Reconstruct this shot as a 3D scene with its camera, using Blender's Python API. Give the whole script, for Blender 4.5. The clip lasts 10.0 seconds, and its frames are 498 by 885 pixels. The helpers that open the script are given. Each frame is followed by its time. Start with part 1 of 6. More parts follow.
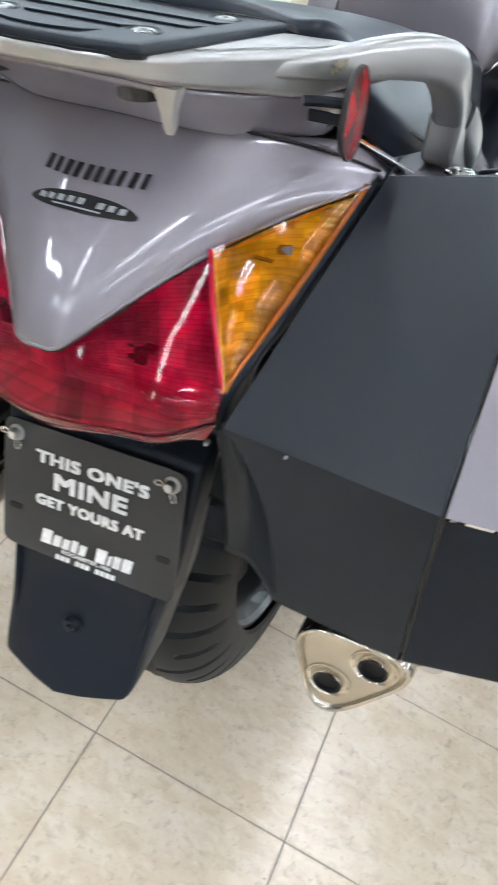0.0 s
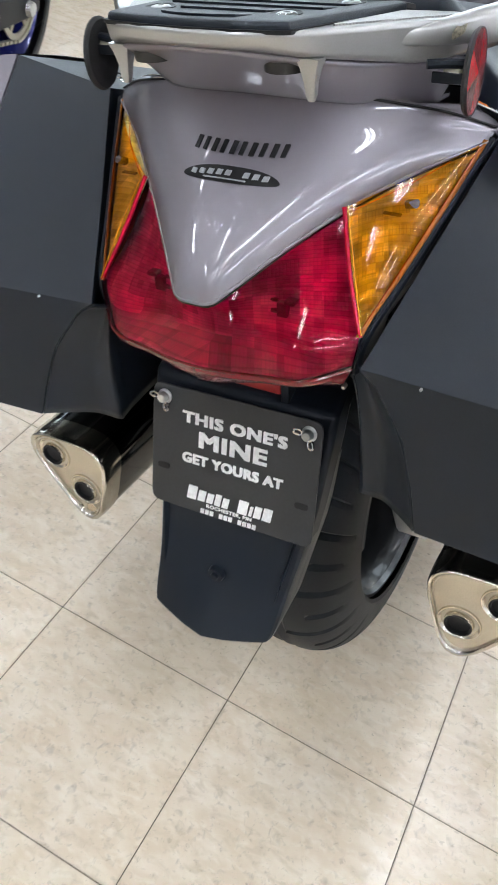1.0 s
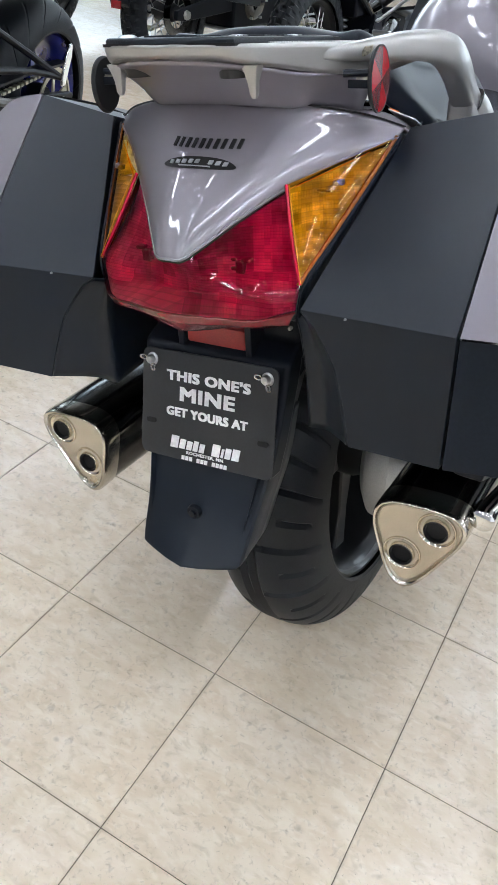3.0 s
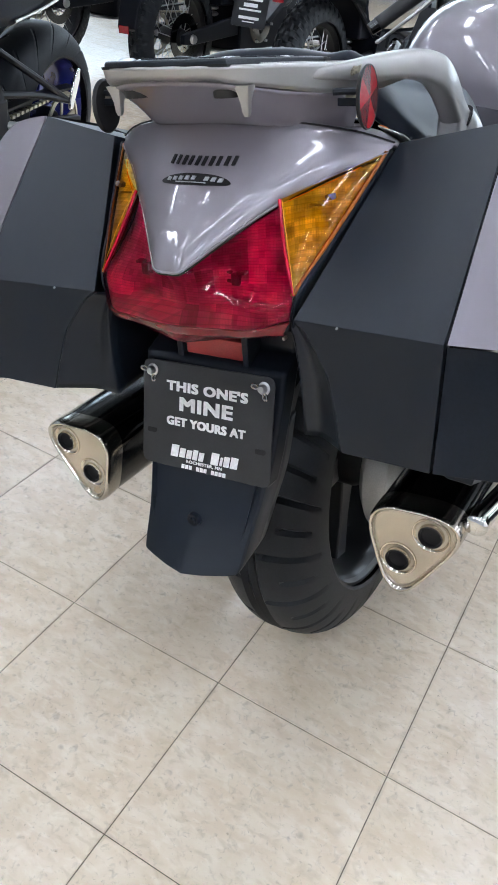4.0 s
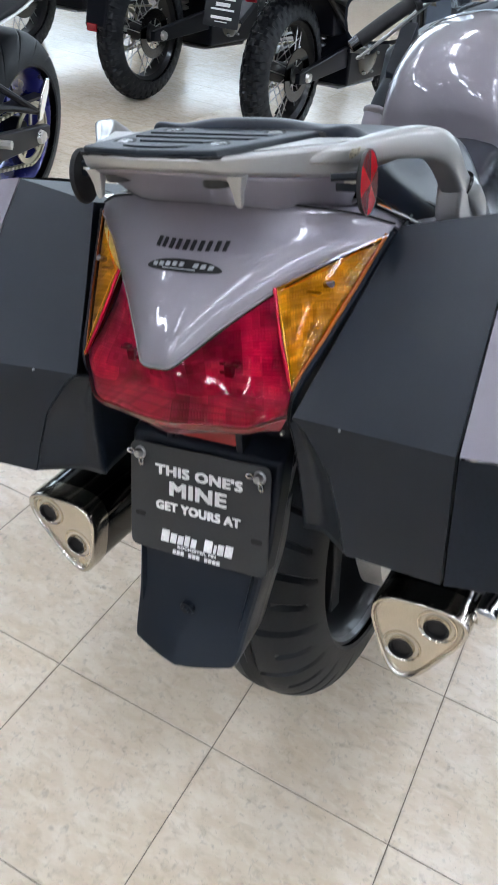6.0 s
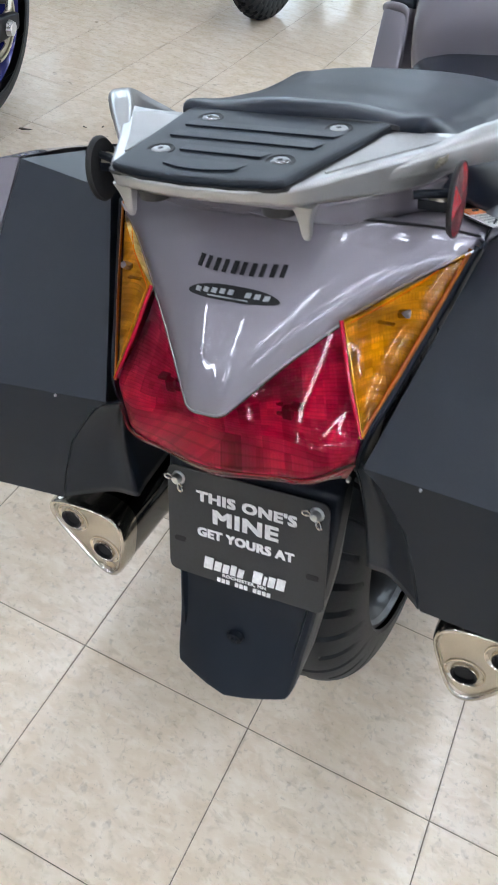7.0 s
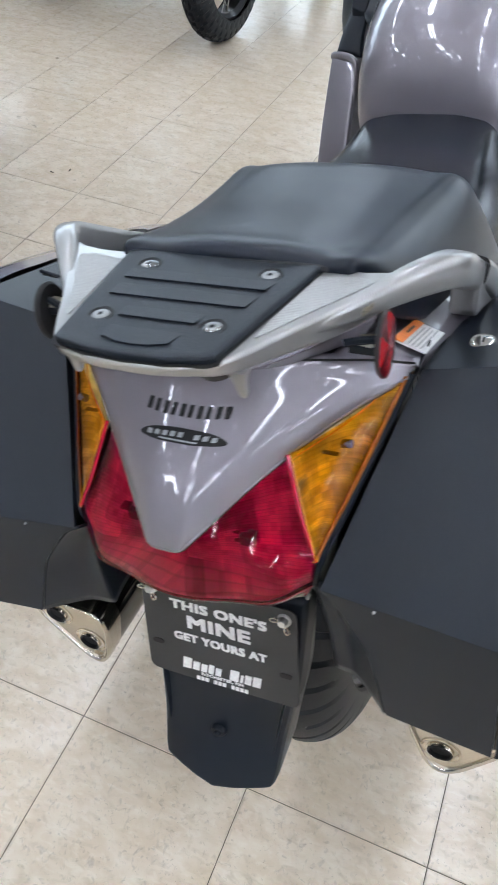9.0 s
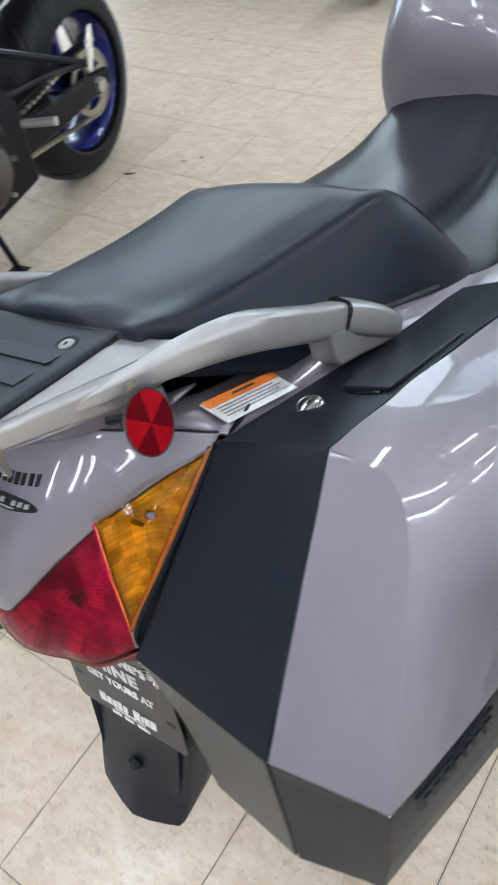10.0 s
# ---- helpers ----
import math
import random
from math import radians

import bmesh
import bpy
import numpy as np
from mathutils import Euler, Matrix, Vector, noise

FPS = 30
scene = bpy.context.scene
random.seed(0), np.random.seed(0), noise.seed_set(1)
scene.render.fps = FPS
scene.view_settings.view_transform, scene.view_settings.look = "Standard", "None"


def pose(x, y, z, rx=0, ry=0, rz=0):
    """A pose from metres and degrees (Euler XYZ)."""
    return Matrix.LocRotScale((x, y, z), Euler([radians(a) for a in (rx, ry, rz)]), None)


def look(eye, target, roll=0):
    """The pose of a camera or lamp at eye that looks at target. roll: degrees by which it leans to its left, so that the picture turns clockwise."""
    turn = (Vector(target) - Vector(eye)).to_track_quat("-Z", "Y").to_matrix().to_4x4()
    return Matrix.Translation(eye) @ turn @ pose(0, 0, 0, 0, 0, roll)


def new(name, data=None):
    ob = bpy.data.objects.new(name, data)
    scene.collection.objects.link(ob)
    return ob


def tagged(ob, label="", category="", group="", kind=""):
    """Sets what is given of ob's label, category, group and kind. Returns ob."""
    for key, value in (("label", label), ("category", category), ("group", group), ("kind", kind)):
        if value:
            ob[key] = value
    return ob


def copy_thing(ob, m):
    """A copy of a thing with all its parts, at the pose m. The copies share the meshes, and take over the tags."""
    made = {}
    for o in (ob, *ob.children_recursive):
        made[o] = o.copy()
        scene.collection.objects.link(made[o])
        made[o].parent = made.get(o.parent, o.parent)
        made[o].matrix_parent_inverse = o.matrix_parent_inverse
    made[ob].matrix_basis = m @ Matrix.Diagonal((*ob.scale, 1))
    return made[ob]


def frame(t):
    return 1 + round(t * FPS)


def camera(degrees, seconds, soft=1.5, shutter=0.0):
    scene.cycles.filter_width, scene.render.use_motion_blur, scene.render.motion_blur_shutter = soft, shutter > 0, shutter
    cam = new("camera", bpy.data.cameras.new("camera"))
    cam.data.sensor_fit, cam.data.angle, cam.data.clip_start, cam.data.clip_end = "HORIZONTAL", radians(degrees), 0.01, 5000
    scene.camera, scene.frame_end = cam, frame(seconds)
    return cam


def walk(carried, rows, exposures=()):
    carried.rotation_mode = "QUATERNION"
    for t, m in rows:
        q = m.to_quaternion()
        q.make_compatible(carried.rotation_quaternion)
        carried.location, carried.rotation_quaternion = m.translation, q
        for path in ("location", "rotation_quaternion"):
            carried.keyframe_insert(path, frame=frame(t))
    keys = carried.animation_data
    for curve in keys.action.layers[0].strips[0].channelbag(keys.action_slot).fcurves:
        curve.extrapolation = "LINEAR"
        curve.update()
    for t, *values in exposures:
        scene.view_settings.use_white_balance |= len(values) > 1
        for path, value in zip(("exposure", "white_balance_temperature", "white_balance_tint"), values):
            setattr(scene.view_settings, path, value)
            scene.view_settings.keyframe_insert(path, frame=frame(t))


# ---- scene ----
cam = camera(34.8, 10.0, 1.05, 0.5)
PATH = [
    (0, (0.157, -0.486, 1.124), (-0.106, 0.94, -0.254), 19.8),
    (0.5, (0.125, -0.534, 1.132), (-0.22, 0.855, -0.265), 15.5),
    (1, (0.161, -0.584, 1.113), (-0.327, 0.779, -0.266), 11.4),
    (1.5, (0.207, -0.649, 1.117), (-0.359, 0.736, -0.21), 9.9),
    (2, (0.254, -0.698, 1.107), (-0.353, 0.726, -0.16), 9.6),
    (2.5, (0.295, -0.73, 1.098), (-0.328, 0.72, -0.13), 9.5),
    (4, (0.347, -0.764, 1.103), (-0.334, 0.708, -0.067), 8.1),
    (4.5, (0.352, -0.764, 1.118), (-0.341, 0.712, -0.04), 7.8),
    (5, (0.35, -0.754, 1.122), (-0.336, 0.726, -0.036), 7.7),
    (5.5, (0.325, -0.731, 1.133), (-0.34, 0.749, -0.037), 7.8),
    (5.7, (0.307, -0.715, 1.145), (-0.342, 0.76, -0.04), 7.9),
    (6.8, (0.143, -0.572, 1.219), (-0.34, 0.821, -0.132), 9.1),
    (7, (0.119, -0.556, 1.222), (-0.337, 0.766, -0.208), 8.9),
    (7.5, (0.082, -0.544, 1.263), (-0.331, 0.792, -0.166), 10.2),
    (8, (0.06, -0.523, 1.293), (-0.324, 0.833, -0.127), 10.5),
    (8.5, (0.049, -0.52, 1.315), (-0.35, 0.831, -0.104), 9.4),
    (9, (0.12, -0.482, 1.334), (-0.328, 0.827, -0.11), 4.7),
    (9.5, (0.263, -0.354, 1.348), (-0.396, 0.808, -0.141), -6.1),
    (10, (0.405, -0.226, 1.362), (-0.528, 0.729, -0.127), -13.5),
]
EXPOSURES = [(0, 0.48, 6850, 9), (0.5, 0.43, 6900, 9), (1, 0.38, 6900, 10), (2.5, 0.29, 6850, 10), (4, 0.24, 6550, 11), (8.5, 0.22, 6550, 11), (10, 0.24, 6750, 11)]
walk(cam, [(t, look(eye, target, roll)) for t, eye, target, roll in PATH], EXPOSURES)

# ---- world ----
world = bpy.data.worlds.new("sky")
scene.world = world
world.use_nodes = True
wn = world.node_tree.nodes
sky = wn.new("ShaderNodeTexSky")
sky.sky_type = "NISHITA"
sky.sun_disc = False
sky.sun_elevation = radians(35)
sky.sun_rotation = radians(139)
world.node_tree.links.new(sky.outputs[0], wn["Background"].inputs[0])
wn["Background"].inputs[1].default_value = 0.15
sun = new("sun", bpy.data.lights.new("sun", "SUN"))
sun.data.energy, sun.data.angle, sun.data.color = 4.0, radians(0.5), (1.0, 0.96, 0.9)
sun.matrix_basis = look((0, 0, 10), (-6.0, 7.0, 2.5))
TUBE_POWER = 29.5


# ---- materials ----
def node_mat(name):
    m = bpy.data.materials.new(name)
    m.use_nodes = True
    return m, m.node_tree.nodes, m.node_tree.links, m.node_tree.nodes["Principled BSDF"]


def surface(name, color, rough=0.5, metal=0.0, coat=0.0, grain=(300, 0.12), cloud=(7, 0.15), bump=(500, 0.0), rough_var=0.08, spec=0.5, coat_rough=0.04):
    """A plain surface with variation at two scales and fine relief."""
    m, n, l, p = node_mat(name)
    tc = n.new("ShaderNodeTexCoord")
    p.inputs["Metallic"].default_value = metal
    p.inputs["Coat Weight"].default_value = coat
    p.inputs["Coat Roughness"].default_value = coat_rough
    p.inputs["Specular IOR Level"].default_value = spec
    fac = []
    for scale, amount in (grain, cloud):
        t = n.new("ShaderNodeTexNoise")
        t.inputs["Scale"].default_value = scale
        t.inputs["Detail"].default_value = 4
        l.new(tc.outputs["Object"], t.inputs["Vector"])
        mr = n.new("ShaderNodeMapRange")
        mr.inputs["From Min"].default_value, mr.inputs["From Max"].default_value = 0.3, 0.7
        mr.inputs["To Min"].default_value, mr.inputs["To Max"].default_value = 1 - amount, 1 + amount
        l.new(t.outputs["Fac"], mr.inputs["Value"])
        fac.append((t, mr))
    mul = n.new("ShaderNodeMath")
    mul.operation = "MULTIPLY"
    l.new(fac[0][1].outputs[0], mul.inputs[0])
    l.new(fac[1][1].outputs[0], mul.inputs[1])
    vm = n.new("ShaderNodeVectorMath")
    vm.operation = "SCALE"
    vm.inputs[0].default_value = color
    l.new(mul.outputs[0], vm.inputs["Scale"])
    l.new(vm.outputs[0], p.inputs["Base Color"])
    rr = n.new("ShaderNodeMapRange")
    rr.inputs["To Min"].default_value, rr.inputs["To Max"].default_value = max(0.02, rough - rough_var), rough + rough_var
    l.new(fac[1][0].outputs["Fac"], rr.inputs["Value"])
    l.new(rr.outputs[0], p.inputs["Roughness"])
    if bump[1] > 0:
        bt = n.new("ShaderNodeTexNoise")
        bt.inputs["Scale"].default_value = bump[0]
        bt.inputs["Detail"].default_value = 2
        l.new(tc.outputs["Object"], bt.inputs["Vector"])
        b = n.new("ShaderNodeBump")
        b.inputs["Strength"].default_value = bump[1]
        b.inputs["Distance"].default_value = 0.001
        l.new(bt.outputs["Fac"], b.inputs["Height"])
        l.new(b.outputs[0], p.inputs["Normal"])
    return m


def knurled(m, scale):
    """Adds a fine moulded grid of raised dots to a surface."""
    n, l = m.node_tree.nodes, m.node_tree.links
    tc, vo, b = n.new("ShaderNodeTexCoord"), n.new("ShaderNodeTexVoronoi"), n.new("ShaderNodeBump")
    vo.inputs["Scale"].default_value = scale
    vo.inputs["Randomness"].default_value = 0.0
    l.new(tc.outputs["Object"], vo.inputs["Vector"])
    b.inputs["Strength"].default_value, b.inputs["Distance"].default_value = 0.8, 0.0012
    b.invert = True
    l.new(vo.outputs["Distance"], b.inputs["Height"])
    l.new(b.outputs[0], n["Principled BSDF"].inputs["Normal"])
    return m


def lens(name, tint):
    """Clear coloured plastic: tinted see-through with a gloss that grows at grazing angles."""
    m, n, l, p = node_mat(name)
    n.remove(p)
    out = n["Material Output"]
    tr, gl, mix, fr = n.new("ShaderNodeBsdfTransparent"), n.new("ShaderNodeBsdfGlossy"), n.new("ShaderNodeMixShader"), n.new("ShaderNodeFresnel")
    tr.inputs[0].default_value = (*tint, 1)
    gl.inputs["Roughness"].default_value = 0.04
    fr.inputs["IOR"].default_value = 1.48
    soft = n.new("ShaderNodeMath")
    soft.operation = "MULTIPLY"
    soft.inputs[1].default_value = 0.75
    l.new(fr.outputs[0], soft.inputs[0])
    l.new(soft.outputs[0], mix.inputs[0])
    l.new(tr.outputs[0], mix.inputs[1])
    l.new(gl.outputs[0], mix.inputs[2])
    l.new(mix.outputs[0], out.inputs[0])
    return m


def reflector_mat(name, color, tick_wide, band_tall, line_tall, cell, low, dark, cloud, fine, coarse, ribs, metal):
    """Moulded reflector behind a lens: small facets of uneven tone, bands of upright ticks, fine level ribs, dull patches."""
    m, n, l, p = node_mat(name)

    def math_node(kind, a, b=None):
        q = n.new("ShaderNodeMath")
        q.operation = kind
        for slot, value in ((0, a), (1, b)):
            if isinstance(value, (int, float)):
                q.inputs[slot].default_value = value
            elif value is not None:
                l.new(value, q.inputs[slot])
        return q.outputs[0]

    def ranged(value, f0, f1, t0, t1):
        q = n.new("ShaderNodeMapRange")
        q.inputs["From Min"].default_value, q.inputs["From Max"].default_value, q.inputs["To Min"].default_value, q.inputs["To Max"].default_value = f0, f1, t0, t1
        l.new(value, q.inputs["Value"])
        return q.outputs[0]

    def facets(wide, tall):
        comb, white = n.new("ShaderNodeCombineXYZ"), n.new("ShaderNodeTexWhiteNoise")
        white.noise_dimensions = "3D"
        l.new(math_node("FLOOR", math_node("DIVIDE", along, wide)), comb.inputs[0])
        l.new(math_node("FLOOR", math_node("DIVIDE", sep.outputs[2], tall)), comb.inputs[1])
        l.new(math_node("SIGN", sep.outputs[0]), comb.inputs[2])
        l.new(comb.outputs[0], white.inputs["Vector"])
        return white.outputs["Value"]

    tc, sep, no = n.new("ShaderNodeTexCoord"), n.new("ShaderNodeSeparateXYZ"), n.new("ShaderNodeTexNoise")
    l.new(tc.outputs["Object"], sep.inputs[0])
    no.inputs["Scale"].default_value, no.inputs["Detail"].default_value = cloud, 1
    l.new(tc.outputs["Object"], no.inputs["Vector"])
    along = math_node("ADD", math_node("ABSOLUTE", sep.outputs[0]), math_node("MULTIPLY", sep.outputs[1], 0.5))
    level = math_node("FRACT", math_node("DIVIDE", sep.outputs[2], band_tall))
    tick = math_node("ABSOLUTE", math_node("SINE", math_node("MULTIPLY", along, math.pi / tick_wide)))
    rib = math_node("ABSOLUTE", math_node("SINE", math_node("MULTIPLY", sep.outputs[2], math.pi / line_tall)))
    band = ranged(math_node("ABSOLUTE", math_node("SUBTRACT", level, 0.5)), 0.20, 0.24, 1.0, 0.0)
    ticks = math_node("MULTIPLY", band, ranged(tick, 0.15, 0.5, 0.0, 1.0))
    tone = math_node("ADD", math_node("MULTIPLY", ticks, 1.0 - low), low)
    tone = math_node("MULTIPLY", tone, ranged(facets(cell[0], cell[1]), 0.0, 1.0, fine, 1.10))
    tone = math_node("MULTIPLY", tone, ranged(facets(cell[0] * 3.1, cell[1] * 2.3), 0.0, 1.0, coarse, 1.15))
    tone = math_node("MULTIPLY", tone, ranged(rib, 0.10, 0.45, ribs, 1.0))
    tone = math_node("MULTIPLY", tone, ranged(no.outputs["Fac"], 0.40, 0.54, dark, 1.0))
    vm, b = n.new("ShaderNodeVectorMath"), n.new("ShaderNodeBump")
    vm.operation = "SCALE"
    vm.inputs[0].default_value = color
    l.new(tone, vm.inputs["Scale"])
    l.new(vm.outputs[0], p.inputs["Base Color"])
    b.inputs["Strength"].default_value, b.inputs["Distance"].default_value = 0.28, 0.001
    l.new(math_node("ADD", ticks, rib), b.inputs["Height"])
    l.new(b.outputs[0], p.inputs["Normal"])
    p.inputs["Metallic"].default_value = metal
    p.inputs["Roughness"].default_value = 0.28
    return m


def glow(name, color, power):
    m, n, l, p = node_mat(name)
    p.inputs["Base Color"].default_value = (*color, 1)
    p.inputs["Emission Color"].default_value = (*color, 1)
    p.inputs["Emission Strength"].default_value = power
    return m


def tile_mat(name):
    """Cream vinyl tile with short streaked chips, each tile turned and shifted, scuffed by use."""
    m, n, l, p = node_mat(name)
    geo, oi = n.new("ShaderNodeNewGeometry"), n.new("ShaderNodeObjectInfo")
    seed = n.new("ShaderNodeMath")
    seed.operation = "ADD"
    l.new(geo.outputs["Random Per Island"], seed.inputs[0])
    l.new(oi.outputs["Random"], seed.inputs[1])
    big = n.new("ShaderNodeMath")
    big.operation = "MULTIPLY"
    big.inputs[1].default_value = 37.0
    l.new(seed.outputs[0], big.inputs[0])
    shift = n.new("ShaderNodeVectorMath")
    shift.operation = "ADD"
    l.new(geo.outputs["Position"], shift.inputs[0])
    l.new(big.outputs[0], shift.inputs[1])

    def chips(scale, stretch, low, high):
        mp = n.new("ShaderNodeMapping")
        mp.inputs["Scale"].default_value = stretch
        l.new(shift.outputs[0], mp.inputs["Vector"])
        t = n.new("ShaderNodeTexNoise")
        t.inputs["Scale"].default_value = scale
        t.inputs["Detail"].default_value = 3
        t.inputs["Distortion"].default_value = 0.6
        l.new(mp.outputs[0], t.inputs["Vector"])
        r = n.new("ShaderNodeMapRange")
        r.inputs["From Min"].default_value, r.inputs["From Max"].default_value = low, high
        l.new(t.outputs["Fac"], r.inputs["Value"])
        return r.outputs[0]

    def mix(a, b, f, amount):
        x = n.new("ShaderNodeMix")
        x.data_type = "RGBA"
        k = n.new("ShaderNodeMath")
        k.operation = "MULTIPLY"
        k.inputs[1].default_value = amount
        l.new(f, k.inputs[0])
        l.new(k.outputs[0], x.inputs[0])
        if isinstance(a, tuple):
            x.inputs[6].default_value = (*a, 1)
        else:
            l.new(a, x.inputs[6])
        x.inputs[7].default_value = (*b, 1)
        return x.outputs[2]

    c = mix((0.705, 0.585, 0.440), (0.785, 0.685, 0.552), chips(17, (1.0, 1.6, 1), 0.38, 0.64), 0.9)
    c = mix(c, (0.83, 0.75, 0.63), chips(48, (1.0, 1.9, 1), 0.52, 0.70), 0.48)
    c = mix(c, (0.55, 0.45, 0.32), chips(40, (1.0, 1.7, 1), 0.54, 0.72), 0.50)
    c = mix(c, (0.36, 0.305, 0.240), chips(66, (1.35, 1.0, 1), 0.60, 0.78), 0.52)
    c = mix(c, (0.40, 0.33, 0.25), chips(120, (1.0, 1.3, 1), 0.61, 0.73), 0.44)
    c = mix(c, (0.20, 0.165, 0.125), chips(190, (1.1, 1.0, 1), 0.69, 0.78), 0.58)
    c = mix(c, (0.55, 0.44, 0.28), chips(3.0, (1, 1, 1), 0.52, 0.80), 0.40)
    spot = n.new("ShaderNodeTexNoise")
    spot.inputs["Scale"].default_value = 24
    l.new(geo.outputs["Position"], spot.inputs["Vector"])
    sr = n.new("ShaderNodeMapRange")
    sr.inputs["From Min"].default_value, sr.inputs["From Max"].default_value = 0.71, 0.80
    l.new(spot.outputs["Fac"], sr.inputs["Value"])
    c = mix(c, (0.22, 0.18, 0.13), sr.outputs[0], 0.6)
    # grime gathered unevenly along the joints
    unit, frac = n.new("ShaderNodeVectorMath"), n.new("ShaderNodeVectorMath")
    unit.operation, frac.operation = "SCALE", "FRACTION"
    unit.inputs["Scale"].default_value = 1 / 0.3048
    l.new(geo.outputs["Position"], unit.inputs[0])
    l.new(unit.outputs[0], frac.inputs[0])
    away = n.new("ShaderNodeVectorMath")
    away.operation = "SUBTRACT"
    away.inputs[1].default_value = (0.5, 0.5, 0.5)
    l.new(frac.outputs[0], away.inputs[0])
    mag = n.new("ShaderNodeVectorMath")
    mag.operation = "ABSOLUTE"
    l.new(away.outputs[0], mag.inputs[0])
    sx = n.new("ShaderNodeSeparateXYZ")
    l.new(mag.outputs[0], sx.inputs[0])
    far_ = n.new("ShaderNodeMath")
    far_.operation = "MAXIMUM"
    l.new(sx.outputs[0], far_.inputs[0])
    l.new(sx.outputs[1], far_.inputs[1])
    band = n.new("ShaderNodeMapRange")
    band.inputs["From Min"].default_value, band.inputs["From Max"].default_value = 0.480, 0.500
    l.new(far_.outputs[0], band.inputs["Value"])
    dirt = n.new("ShaderNodeTexNoise")
    dirt.inputs["Scale"].default_value = 11
    dirt.inputs["Detail"].default_value = 5
    l.new(geo.outputs["Position"], dirt.inputs["Vector"])
    dr = n.new("ShaderNodeMapRange")
    dr.inputs["From Min"].default_value, dr.inputs["From Max"].default_value = 0.46, 0.72
    l.new(dirt.outputs["Fac"], dr.inputs["Value"])
    both_ = n.new("ShaderNodeMath")
    both_.operation = "MULTIPLY"
    l.new(band.outputs[0], both_.inputs[0])
    l.new(dr.outputs[0], both_.inputs[1])
    c = mix(c, (0.30, 0.245, 0.175), both_.outputs[0], 0.55)
    l.new(c, p.inputs["Base Color"])
    rg = n.new("ShaderNodeMapRange")
    rg.inputs["To Min"].default_value, rg.inputs["To Max"].default_value = 0.12, 0.32
    wn_ = n.new("ShaderNodeTexNoise")
    wn_.inputs["Scale"].default_value = 5
    wn_.inputs["Detail"].default_value = 5
    l.new(geo.outputs["Position"], wn_.inputs["Vector"])
    l.new(wn_.outputs["Fac"], rg.inputs["Value"])
    l.new(rg.outputs[0], p.inputs["Roughness"])
    b = n.new("ShaderNodeBump")
    b.inputs["Strength"].default_value = 0.15
    b.inputs["Distance"].default_value = 0.002
    l.new(wn_.outputs["Fac"], b.inputs["Height"])
    l.new(b.outputs[0], p.inputs["Normal"])
    return m


PAINT = surface("silver_lilac_paint", (0.222, 0.203, 0.230), 0.40, 0.42, 1.0, grain=(1500, 0.04), cloud=(4, 0.04), rough_var=0.04, coat_rough=0.015)
RACK = surface("rack_silver_paint", (0.345, 0.340, 0.328), 0.35, 0.62, 0.6, grain=(900, 0.03), cloud=(8, 0.06), coat_rough=0.08)
RACK_TEX = knurled(surface("textured_rack_silver", (0.38, 0.378, 0.368), 0.42, 0.5, 0.0, grain=(600, 0.1)), 380)
CASE = surface("black_textured_plastic", (0.0052, 0.0088, 0.0148), 0.34, 0, 0, grain=(900, 0.15), cloud=(5, 0.10), bump=(1400, 0.12), spec=0.33, rough_var=0.04)
BLACK = surface("satin_black_plastic", (0.0070, 0.0098, 0.0150), 0.38, 0, 0, bump=(900, 0.06), spec=0.18)
GLOSSY = surface("gloss_black", (0.010, 0.010, 0.012), 0.10, 0, 0.3)
RUBBER = surface("black_rubber", (0.020, 0.020, 0.021), 0.55, 0, 0, bump=(700, 0.25), spec=0.32)
TYRE = surface("tyre_rubber", (0.009, 0.011, 0.014), 0.46, 0, 0, grain=(350, 0.25), cloud=(12, 0.25), bump=(800, 0.2), spec=0.22)
PAD = surface("rack_pad_rubber", (0.0075, 0.0118, 0.0180), 0.44, 0, 0, grain=(700, 0.12), bump=(1000, 0.3), spec=0.32)
VINYL = surface("seat_vinyl", (0.0055, 0.0088, 0.0165), 0.32, 0, 0, grain=(900, 0.15), cloud=(6, 0.10), bump=(900, 0.10), spec=0.25, rough_var=0.04)
SLEEK = surface("smooth_seat_vinyl", (0.0050, 0.0075, 0.0130), 0.24, 0, 0, grain=(900, 0.15), cloud=(6, 0.10), bump=(900, 0.06), spec=0.42, rough_var=0.04)
CHROME = surface("chrome", (0.80, 0.79, 0.77), 0.06, 1.0, 0, grain=(200, 0.04), cloud=(10, 0.06), rough_var=0.03)
SMOKE = surface("dark_polished_steel", (0.10, 0.10, 0.10), 0.12, 1.0, 0, grain=(300, 0.1), cloud=(9, 0.2), rough_var=0.05)
POLISHED = surface("warm_polished_steel", (0.62, 0.58, 0.51), 0.15, 1.0, 0, grain=(300, 0.05), cloud=(14, 0.10), rough_var=0.04)
PLATE_END = surface("brushed_warm_steel", (0.50, 0.45, 0.365), 0.30, 1.0, 0, grain=(600, 0.05), cloud=(14, 0.12), bump=(400, 0.05))
STEEL = surface("bare_steel", (0.50, 0.50, 0.49), 0.30, 1.0, 0, grain=(300, 0.1), cloud=(20, 0.15))
SCREW = surface("dull_steel", (0.34, 0.34, 0.335), 0.28, 1.0, 0, grain=(300, 0.1), cloud=(20, 0.15))
ALLOY = surface("cast_alloy", (0.52, 0.52, 0.51), 0.42, 0.8, 0, grain=(500, 0.1), bump=(600, 0.2))
RIM = surface("dark_rim_paint", (0.012, 0.013, 0.015), 0.38, 0.4, 0.3)
